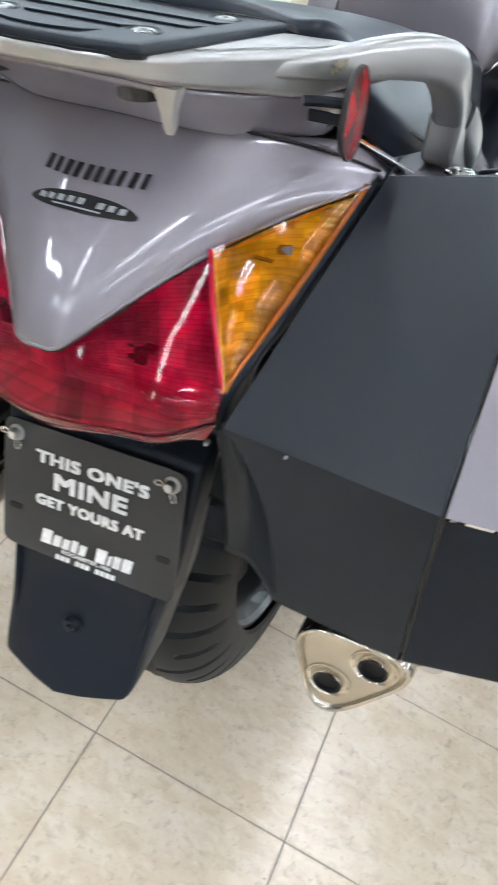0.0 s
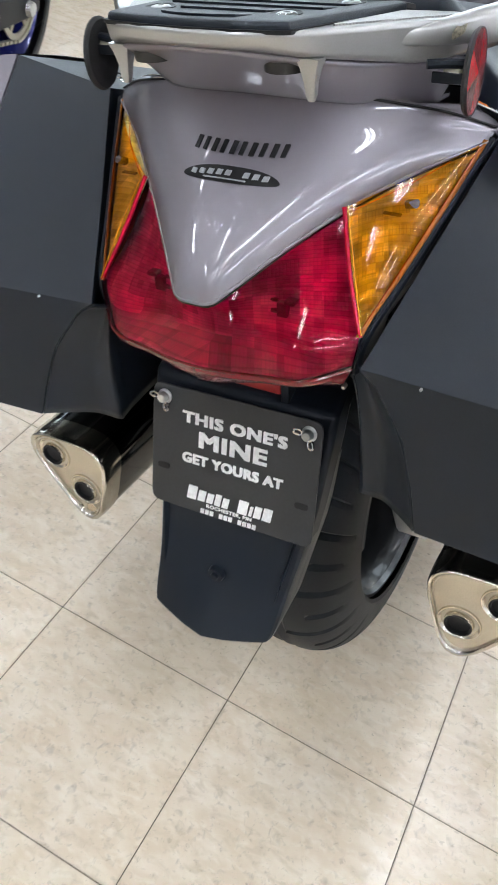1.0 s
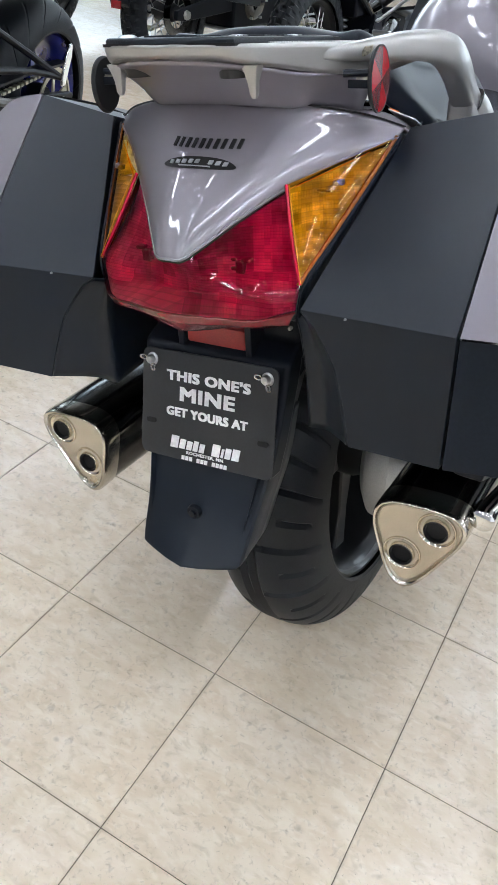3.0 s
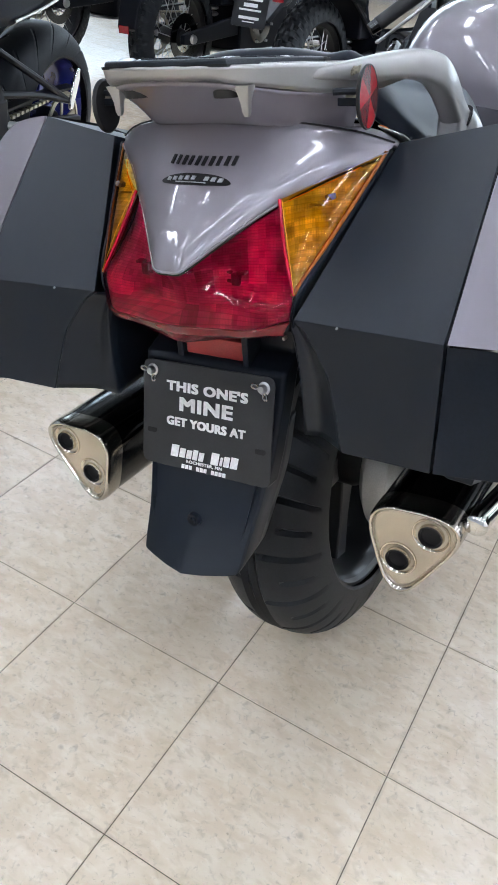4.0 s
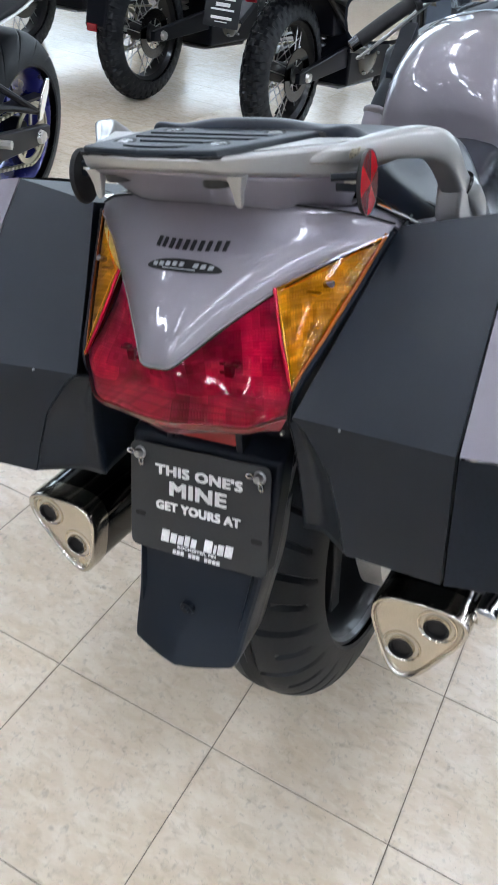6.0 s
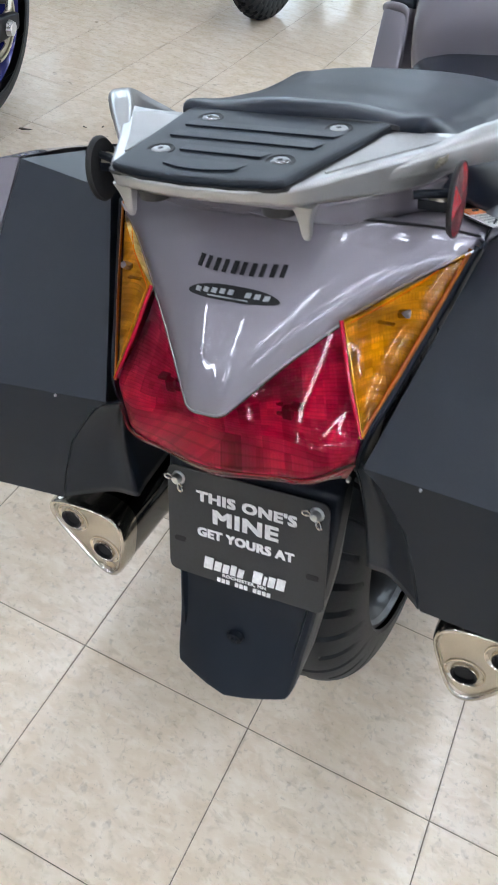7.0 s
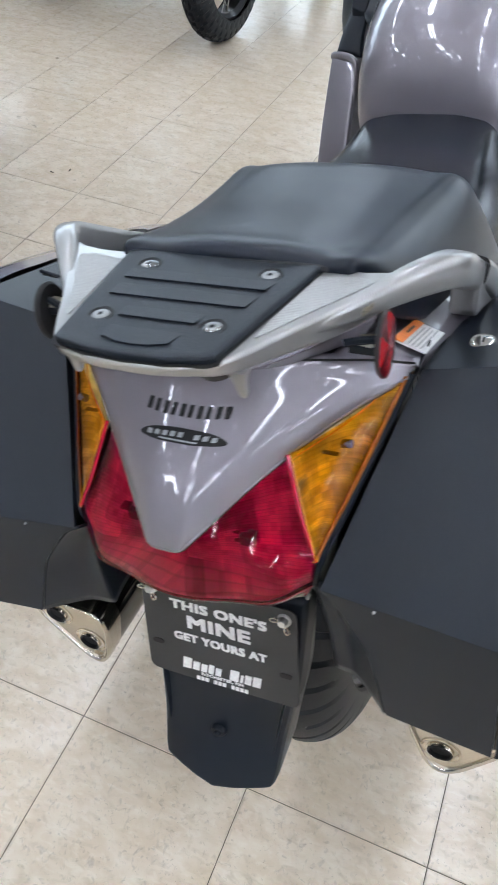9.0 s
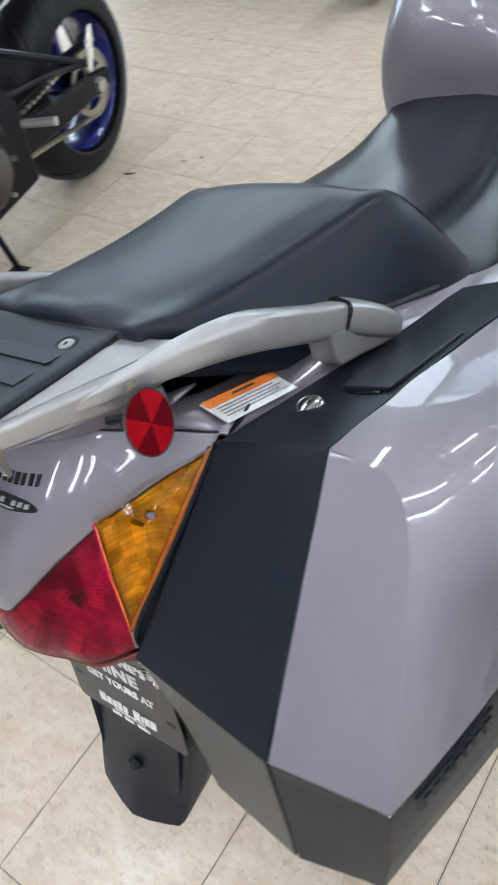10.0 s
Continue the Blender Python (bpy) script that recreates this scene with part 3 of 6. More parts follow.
# ---- tail light ----
r0 = [(0.0, -0.1050, 0.7610), (0.0150, -0.1035, 0.7620), (0.0275, -0.0920, 0.7690), (0.060, -0.0535, 0.7955), (0.0945, -0.0200, 0.8185)]
r1 = [(0.0, -0.1110, 0.743), (0.020, -0.1090, 0.743), (0.038, -0.1005, 0.748), (0.074, -0.0775, 0.763), (0.1055, -0.0350, 0.790)]
r2 = [(0.0, -0.1150, 0.722), (0.024, -0.1130, 0.722), (0.052, -0.1045, 0.727), (0.089, -0.0925, 0.735), (0.1171, -0.0508, 0.760)]
r2b = [(0.0, -0.1162, 0.7140), (0.026, -0.1135, 0.7140), (0.056, -0.1048, 0.7165), (0.092, -0.0960, 0.7190), (0.1270, -0.0635, 0.7360)]
r3 = [(0.0, -0.1160, 0.7065), (0.027, -0.1128, 0.7060), (0.060, -0.1040, 0.7050), (0.094, -0.0960, 0.7050), (0.1240, -0.0690, 0.7085)]
r4 = [(0.0, -0.1100, 0.6950), (0.027, -0.1065, 0.6950), (0.058, -0.0995, 0.6960), (0.091, -0.0925, 0.6965), (0.1208, -0.0710, 0.7015)]
r5 = [(0.0, -0.0945, 0.6790), (0.027, -0.0910, 0.6825), (0.055, -0.0860, 0.6875), (0.088, -0.0790, 0.690), (0.1175, -0.0710, 0.694)]
r6 = [(0.0, -0.0700, 0.6780), (0.027, -0.0700, 0.679), (0.055, -0.0680, 0.683), (0.088, -0.0640, 0.688), (0.1150, -0.0580, 0.692)]
INNER = [[(x * 0.985, y + 0.005 + d * (1 - min(1.0, abs(x) / 0.125) ** 3), z + 0.001) for x, y, z in whole(r)] for r, d in ((r0, 0.001), (r1, 0.026), (r2, 0.034), (r2b, 0.030), (r3, -0.003))]
tail_light = part("tail_light", net(INNER, 81, 41), BOWL, bike, "tail light with red and amber lenses", solid=0.002, sharp=70)
part("red_lens", net([whole(r) for r in (r0, r1, r2, r2b, r3)], 81, 49), RED, tail_light, "glossy red lens", sharp=70)
part("lens_lip", net([whole(r) for r in (r3, r4, r5, r6)], 81, 25), LIP, tail_light, "paler red underside of the lens", sharp=70)
part("red_rim", tube(spline(whole(r3), 60) + v3(0, 0.001, 0.0), 0.0013, 6), LIP, tail_light)
TIP, BOT, RAB = v3(0.1775, 0.0690, 0.8575), v3(0.1275, -0.0625, 0.7365), v3(0.0940, -0.0215, 0.8240)


def amber(depth=0.011):
    """The indicator's triangle, bulged out (or sunk in, for the bowl behind it)."""
    rows = []
    for t in np.linspace(0, 1, 9):
        a, b = RAB * (1 - t) + BOT * t, TIP * (1 - t) + BOT * t
        rows.append([a * (1 - u) + b * u + (v3(0.70, -0.55, 0.25) if depth > 0 else v3(0.35, -0.8, 0.35)) * depth * math.sin(math.pi * u) ** 0.8 * (1 - t * 0.6) * (0.25 + 0.75 * math.sin(math.pi * min(1, t + 0.10))) for u in np.linspace(0, 1, 9)])
    return net(rows, 25, 25)


for sx in (1, -1):
    lensob = part("amber_lens", flip(amber(), sx), AMBER, tail_light, "glossy amber indicator lens", sharp=70)
    part("indicator_bowl", flip((lambda q: (q[0] + v3(-0.0012, 0.0030, -0.0008), q[1]))(amber(-0.016)), sx), BOWL_A, lensob)
    rail_ = spline([TIP, TIP * 0.5 + BOT * 0.5 + v3(0.0006, -0.0010, 0), BOT], 24)
    part("lens_edge", flip(net([rail_ + v3(-0.0030, -0.0016, 0.0006), rail_ + v3(-0.0005, -0.0008, 0.0), rail_ + v3(0.0012, 0.0030, -0.0004), rail_ + v3(0.0020, 0.0100, -0.0010)], 24, 10), sx), AMBERD, lensob, "moulded amber edge", solid=0.001)
    part("amber_bead", flip(tube([RAB + v3(0.0040, -0.0010, -0.0035), RAB * 0.5 + TIP * 0.5 + v3(0.0015, -0.0040, -0.0040), TIP + v3(-0.012, -0.004, -0.0075)], 0.0005, 5, 14), sx), JOINTA, lensob)
    rim_ = spline([TIP + v3(0.001, 0.003, 0.001), TIP * 0.66 + BOT * 0.34 + v3(0.001, 0.002, -0.001), TIP * 0.33 + BOT * 0.67 + v3(0.001, 0.002, -0.001), BOT + v3(0.001, 0.003, -0.001), v3(0.1205, -0.061, 0.697)], 25)
    part("lens_seal", flip(net([rim_ + v3(-0.002, 0.012, 0), rim_ + v3(0.001, 0.001, 0), rim_ + v3(0.0025, 0.000, 0), rim_ + v3(0.0042, 0.004, -0.001), rim_ + v3(0.006, 0.045, 0.006)], 25, 17), sx), BLACK, tail_light, "black rubber seal", solid=0.002)
    part("amber_bead", flip(tube([RAB + v3(0.0035, -0.0012, 0.0), RAB * 0.5 + BOT * 0.5 + v3(0.0030, -0.0022, 0.0012), BOT + v3(0.001, -0.0005, 0.002)], 0.0005, 5, 14), sx), JOINTA, lensob)
    part("lens_joint", flip(tube([RAB, RAB * 0.5 + BOT * 0.5 + v3(-0.0015, -0.0012, -0.0006), BOT], 0.0019, 6, 14), sx), REDBEAD, tail_light)
for sx in (1, -1):
    for bx, by, bz, bw, bh in ((0.0600, -0.0675, 0.7480, 0.0050, 0.0065), (0.053, -0.067, 0.7460, 0.004, 0.002), (0.0670, -0.0680, 0.7560, 0.005, 0.0020), (0.051, -0.065, 0.7550, 0.004, 0.0018)):
        part("bulb_socket", flip(box(bx - bw, bx + bw, by, by + 0.010, bz - bh, bz + bh), sx), SOCKET, tail_light, "dark bulb holder", bevel=0.0015)
    part("bulb_socket", flip(moved(box(-0.0055, 0.0055, -0.003, 0.004, -0.0030, 0.0030), Matrix.Translation((0.1395, 0.0060, 0.8230)) @ Matrix.Rotation(radians(-10), 4, "Y")), sx), SOCKET, tail_light, "dark bulb holder", bevel=0.0015)
    part("bulb_socket", flip(box(0.119, 0.134, -0.0035, 0.001, 0.8150, 0.8166), sx), SOCKET, tail_light, "dark bulb holder", bevel=0.0006)
# rolled lower edge of the cowl; black strips drawn as the shade in its gaps
part("cowl_edge", tube(spline(e, 90) + v3(0, 0.0006, -0.0006), 0.0017, 8), PAINT, cowl)
part("cowl_gap_shade", tube(spline(e, 90) + v3(0, 0.0022, -0.0030), 0.0016, 6), INK, cowl, "black strip for the shaded gap above the lamp")
part("lens_bolt", lathe([(-0.0715, 0.0), (-0.0715, 0.0014), (-0.0705, 0.0020), (-0.066, 0.0020)], (0.1180, 0, 0.6905), "y", 12), STEEL, tail_light, "small steel bolt")
part("cowl_gap_shade", tube(spline(tl, 70) + v3(0, -0.0004, 0.0016), 0.0011, 6), INK, cowl, "black strip for the shaded gap under the rack")

# ---- black under-tail with plate holder, mudguard and plate ----
tail_base = part("under_tail", loft([round_poly([(-0.10, 0.655), (0.10, 0.655), (0.112, 0.70), (0.10, 0.76), (-0.10, 0.76), (-0.112, 0.70)], 0.012) @ np.array([[1, 0, 0], [0, 0, 1]]) + (0, y, dz)
                                     for y, dz in ((-0.022, 0.022), (0.0, 0.012), (0.25, 0.02), (0.5, 0.0))]), BLACK, bike, "black plastic under-tail")
holder = part("plate_holder", loft([[(-w, y + 0.03, z), (-w * 0.97, y, z), (w * 0.97, y, z), (w, y + 0.03, z)] for w, y, z in
                                    ((0.098, -0.004, 0.705), (0.101, -0.006, 0.645), (0.103, -0.038, 0.630), (0.102, -0.048, 0.60), (0.095, -0.067, 0.53), (0.089, -0.0785, 0.49))]), BLACK, bike,
              "black moulded plate holder", bevel=0.006, seg=3)
GUARD = [(0.089, -0.060, 0.55, 0.002), (0.086, -0.080, 0.49, 0.004), (0.079, -0.103, 0.443, 0.010), (0.0745, -0.125, 0.407, 0.019), (0.0715, -0.1325, 0.3965, 0.0205)]
rows = []
for w, y, z, bow in GUARD:
    dip = bow * 0.3
    rows.append([(-w * 1.02, y + 0.060, z + 0.014), (-w, y + 0.006, z + 0.002)] + [(w * k, y - bow * (1 - abs(k) ** 1.35), z - dip * (1 - abs(k) ** 1.35)) for k in (-0.94, -0.7, -0.35, 0.0, 0.35, 0.7, 0.94)] + [(w, y + 0.006, z + 0.002), (w * 1.02, y + 0.060, z + 0.014)])
guard = part("mudguard", net(rows, 33, 21, lin_u=True), CASE, bike, "matt black mudguard flap", solid=0.004, sharp=25)
for sx in (1, -1):
    part("guard_web", flip(loft([[(0.085, -0.06, 0.56), (0.087, 0.03, 0.60), (0.085, 0.03, 0.595), (0.083, -0.055, 0.555)], [(0.064, -0.120, 0.41), (0.070, -0.050, 0.43), (0.068, -0.048, 0.43), (0.061, -0.117, 0.41)]]), sx), CASE, guard)
part("guard_bolt", lathe([(-0.007, 0.0), (-0.007, 0.004), (-0.004, 0.0045), (-0.004, 0.0085), (0.0, 0.0095), (0.002, 0.0095)], (0.0, -0.1115, 0.447), "y", 18), BLACK, guard, "black bolt head")

# red strip between lamp and plate
part("reflector_strip", prism(round_poly([(-0.041, 0.634), (0.039, 0.634), (0.039, 0.658), (-0.041, 0.658)], 0.003), -0.0310, -0.004, "y"), STRIP, holder, "small red reflector", bevel=0.001)

for x0, x1 in ((-0.052, -0.043), (0.041, 0.050)):
    part("reflector_frame", box(x0, x1, -0.036, 0.0, 0.628, 0.668), BLACK, holder, bevel=0.002)
# plate: 0.178 wide, tipped back a little
PLM = Matrix.Translation((0.0005, -0.0665, 0.5632)) @ Matrix.Rotation(radians(90 - 15.1), 4, "X") @ Matrix.Rotation(radians(1.1), 4, "Z")
plate = part("number_plate", prism(round_poly([(-0.0935, -0.067), (0.0935, -0.067), (0.0935, 0.067), (-0.0935, 0.067)], 0.011), -0.0008, 0.0008), PLATEBLK, bike, "black dealer plate with white lettering", m=PLM, bevel=0.0004)
for body, wide, tall, y in (("THIS ONE'S", 0.1150, 0.0118, 0.0378), ("MINE", 0.0745, 0.0158, 0.0162), ("GET YOURS AT", 0.1130, 0.0102, -0.0069), ("ROCHESTER, MN", 0.0525, 0.0044, -0.0562)):
    v, f = text_vf(body, 0.02, 0.0003)
    lo, hi = v.min(0), v.max(0)
    v = (v - (lo + hi) / 2) * (wide / (hi[0] - lo[0]), tall / (hi[1] - lo[1]), 1)
    fat = 0.085 * tall if tall > 0.006 else 0.0002
    bold = merge(*[(v + (fat * dx, fat * 0.6 * dy, 0.00004 * k), f) for k, (dx, dy) in enumerate(((-1, -1), (1, 1), (0, 0), (-1, 1), (1, -1)))])
    part("plate_lettering", (bold[0] + (0.0006, y, 0.0013), bold[1]), WHITE, plate, "white lettering", weld=False)


def slab(x0, x1, y0, y1, slant=0.0):
    return prism([(x0, y0), (x1, y0), (x1 + slant, y1), (x0 + slant, y1)], 0.0010, 0.0019)


# dealer wordmark as plain slanted blocks, and a row of small bars below the town
x = -0.0495
for w, tall in ((0.0125, 1.12), (0.0100, 0.92), (0.0092, 0.86), (0.0085, 1.0), (0.0088, 0.86), (-0.0088, 0), (0.0125, 1.12), (0.0052, 0.86), (0.0095, 1.0), (0.0115, 1.08)):
    if w > 0:
        y0, y1 = -0.0527 + 0.0006 * (tall < 1.1), -0.0527 + 0.0138 * tall
        part("wordmark_block", slab(x, x + w - 0.0018, y0, y1, 0.0022), WHITE, plate)
    x += abs(w) + 0.0003
for k in range(12):
    if k not in (3, 7):
        part("plate_bar", slab(-0.0325 + 0.0055 * k, -0.0325 + 0.0055 * k + 0.0042, -0.0658, -0.0606, 0.0003), WHITE, plate)
for sx in (-1, 1):
    bx, by = 0.0795 * sx, 0.0530
    bolt = part("wing_bolt", lathe([(0.0, 0.0), (0.0, 0.0080), (0.0010, 0.0080), (0.0018, 0.0056), (0.0065, 0.0052), (0.0085, 0.0036), (0.0092, 0.0)], (bx, by, 0.0008), "z", 20), STEEL, plate, "chrome wing bolt")
    for a in (radians(168), radians(-62)):
        cx, cy = bx + 0.0095 * math.cos(a), by + 0.0095 * math.sin(a)
        part("bolt_wing", tube([(cx + 0.0042 * math.cos(t) * math.cos(a) - 0.0026 * math.sin(t) * math.sin(a), cy + 0.0042 * math.cos(t) * math.sin(a) + 0.0026 * math.sin(t) * math.cos(a), 0.0062 + 0.0012 * math.cos(t)) for t in np.linspace(0, 2 * math.pi, 15)], 0.0012, 6), CHROME, bolt)
    # black slab on the surface, drawn as the shade inside a slot
    part("slot_shade", prism(round_poly([(0.079 * sx - 0.0072, -0.0270), (0.079 * sx + 0.0072, -0.0270), (0.079 * sx + 0.0072, -0.0205), (0.079 * sx - 0.0072, -0.0205)], 0.0030), 0.0009, 0.0014), INK, plate)

# ---- luggage rack ----
half = [(0.0, -0.0915), (0.030, -0.0900), (0.062, -0.0820), (0.0790, -0.0680), (0.096, -0.040), (0.118, 0.0000), (0.146, 0.0450), (0.174, 0.0840), (0.190, 0.104)]
out = spline(half, 40)
inner = [(0.186, 0.114), (0.174, 0.114), (0.158, 0.104), (0.135, 0.098), (0.100, 0.097), (0.05, 0.100)]
ring = list(out) + inner
ring = ring + [(-a, b) for a, b in ring[::-1]][:-1]


def rack_z(p):
    return 0.9510 - 0.09 * p[1] - 0.10 * max(0.0, p[1] - 0.09)


top, low = [v3(a, b, rack_z((a, b))) for a, b in ring], [v3(a * 0.975, b * 0.975 + 0.001, rack_z((a, b)) - 0.0125 - 0.016 * min(1.0, max(0.0, (abs(a) - 0.06) / 0.07)) * min(1.0, max(0.0, (0.195 - abs(a)) / 0.05))) for a, b in ring]
rack = part("luggage_rack", loft([low, top]), RACK, bike, "silver luggage rack with a black rubber pad", bevel=0.0045, seg=4)


def mesh_panel():
    tri_ = [(0.0985, 0.076), (0.0845, -0.040), (0.098, -0.014), (0.118, 0.022), (0.138, 0.056), (0.150, 0.078), (0.135, 0.082)]
    pts = round_poly(tri_, 0.008, 4)
    return loft([[v3(a, b, rack_z((a, b)) - 0.002) for a, b in pts], [v3(a, b, rack_z((a, b)) + 0.0012) for a, b in pts]])


both("grip_panel", mesh_panel, RACK_TEX, rack, "knurled silver panel")
# pad: trapezoid with a bowed rear edge, four screws and raised ribs
padline = [(0.0, -0.0865), (0.035, -0.0845), (0.0665, -0.0770), (0.0725, -0.072), (0.0835, 0.0), (0.097, 0.088), (0.094, 0.093)]
padring = [np.array(p) for p in padline] + [np.array((-a, b)) for a, b in padline[:0:-1]]


def pz(p, h):
    return v3(p[0], p[1], rack_z(p) + h)


# black sheet under the pad, drawn as the shade along its rim
part("pad_gap_shade", loft([[pz(p * 1.03, -0.002) for p in padring], [pz(p * 1.03, 0.0006) for p in padring]]), INK, rack, "black sheet for the shaded gap round the pad")
pad = part("rubber_pad", loft([[pz(p, -0.004) for p in padring], [pz(p, 0.0030) for p in padring], [pz(p * 0.985, 0.0052) for p in padring], [pz(p * 0.955, 0.0058) for p in padring], [pz(p * 0.90, 0.0058) for p in padring]]), PAD, rack, "black ribbed rubber pad", bevel=0.0012)
for x, y in ((-0.0592, 0.0610), (0.0606, 0.0612), (-0.0510, -0.0350), (0.0515, -0.0335)):
    z = rack_z((x, y)) + 0.0058
    screw = part("pad_screw", lathe([(z + 0.0006, 0.0), (z + 0.0006, 0.0022), (z + 0.0014, 0.0026), (z + 0.0013, 0.0048), (z + 0.0008, 0.0068), (z - 0.0004, 0.0078), (z - 0.002, 0.0078)], (x, y, 0), "z", 24), SCREW, pad, "domed steel hex screw")
    # black ring painted as the shade of a recess; the screw stands proud
    part("well_shade", lathe([(z + 0.0002, 0.0118), (z + 0.0007, 0.0112), (z + 0.0003, 0.0100), (z + 0.0002, 0.0080)], (x, y, 0), "z", 28), INK, screw)
    part("screw_socket", prism([(x + 0.0025 * math.cos(a), y + 0.0025 * math.sin(a)) for a in np.linspace(0, 2 * math.pi, 6, endpoint=False)], z + 0.0004, z + 0.0010), BLACK, screw)
for y, w, wide, deep, bow in ((0.0322, 0.0680, 0.0720, 0.0168, 0.0), (0.0004, 0.0638, 0.0668, 0.0200, 0.0), (-0.0330, 0.0350, 0.0380, 0.0155, 0.0), (-0.0665, 0.0297, 0.0333, 0.0170, 0.0070)):
    # a shallow step: high at its rear edge and at its slanted ends, running out to nothing in front
    edge = [(-wide, y + deep), (-w, y), (-w * 0.5, y - bow * 0.8), (0.0, y - bow), (w * 0.5, y - bow * 0.8), (w, y), (wide, y + deep)]
    far = [(a * 0.96, y + deep + 0.002) for a, b in edge]
    rise = [0.0060, 0.0074, 0.0074, 0.0074, 0.0074, 0.0074, 0.0060]
    part("pad_step", loft([[pz(q, 0.0048) for q in edge + far[::-1]], [pz(q, h) for q, h in zip(edge, rise)] + [pz(q, 0.0059) for q in far[::-1]]]), PAD, pad, bevel=0.0004)


def skirt():
    """Grey body of the rack down to the tail cowl."""
    a = [(0, -0.072, 0.945), (0.04, -0.070, 0.944), (0.078, -0.052, 0.938), (0.108, 0.0, 0.926), (0.150, 0.07, 0.918)]
    b = [(0, -0.040, 0.925), (0.04, -0.038, 0.924), (0.072, -0.026, 0.920), (0.097, 0.010, 0.912), (0.142, 0.075, 0.904)]
    c = [(0, 0.004, 0.897), (0.04, 0.004, 0.8965), (0.068, 0.012, 0.894), (0.090, 0.030, 0.890), (0.130, 0.085, 0.882)]
    return net([whole(a), whole(b), whole(c), [(x, y + 0.03, z - 0.004) for x, y, z in whole(c)]], 41, 15)


part("rack_base", skirt(), PAINT, rack, "grey painted rack base", solid=0.003)
for sx in (1, -1):
    hk = round_poly([(-0.009, -0.008), (0.009, -0.008), (0.009, 0.008), (-0.009, 0.008)], 0.003, 3)
    part("hook", flip(loft([[(0.078 + a * k + dx, -0.050 + b * k, z) for a, b in hk] for z, k, dx in ((0.938, 1.05, 0.0), (0.931, 0.75, 0.0), (0.922, 0.50, 0.0), (0.913, 0.40, 0.0005), (0.909, 0.24, 0.0005))]), sx), RACK, rack, "moulded luggage hook")
    # dark paint on this disc stands in for a bolt recess's shade
    part("recess_shade", flip(lathe([(0.004, 0.0), (0.004, 0.012), (-0.002, 0.0145), (0.006, 0.016)], (0.055, -0.0440, 0.9285), "z", 20), sx), RIM, rack)
    rail = part("grab_rail", flip(tube([(0.112, 0.004, 0.9400), (0.140, 0.042, 0.9388), (0.170, 0.086, 0.9385), (0.190, 0.114, 0.9360), (0.2000, 0.136, 0.9285), (0.2025, 0.160, 0.9140), (0.2010, 0.186, 0.8970), (0.1985, 0.212, 0.8795), (0.1970, 0.240, 0.8620), (0.1995, 0.275, 0.8350), (0.2010, 0.285, 0.8260)],
                                       [0.0050, 0.0085, 0.0130, 0.0150, 0.0158, 0.0160, 0.0160, 0.0160, 0.0160, 0.0150, 0.0120], 24, 56, squash=(0.86, 1.0), power=0.50), sx), RACK, rack, "silver grab rail", sharp=30)
    part("rail_cap", flip(tube([(0.1975, 0.243, 0.8640), (0.2000, 0.258, 0.8520), (0.2030, 0.284, 0.8290), (0.2040, 0.303, 0.8100), (0.2040, 0.311, 0.8020)], [0.0165, 0.0174, 0.0166, 0.0130, 0.0080], 24, 20, squash=(1.0, 0.95), power=0.55), sx), RACK, rail, "silver rail end cap")
    part("cap_bolt", flip(lathe([(0.0035, 0.0), (0.0035, 0.004), (0.0005, 0.0075), (-0.006, 0.0075)], (0.202, 0.272, 0.8520), "z", 16), sx), CHROME, rail, "chrome cap bolt")
    part("cap_joint", flip(tube([(0.1972, 0.2412, 0.8656), (0.1975, 0.2424, 0.8646)], 0.0168, 24, squash=(1.0, 0.96), power=0.53), sx), GLOSSY, rail)
    part("rail_foot", flip(loft([[(0.181, y, lo), (0.2095, y, lo), (0.2120, y, hi), (0.183, y, hi)] for y, lo, hi in ((0.207, 0.842, 0.878), (0.214, 0.829, 0.872), (0.25, 0.815, 0.850), (0.299, 0.793, 0.812))]), sx), RACK, rail, "silver rail foot", bevel=0.005, seg=3)

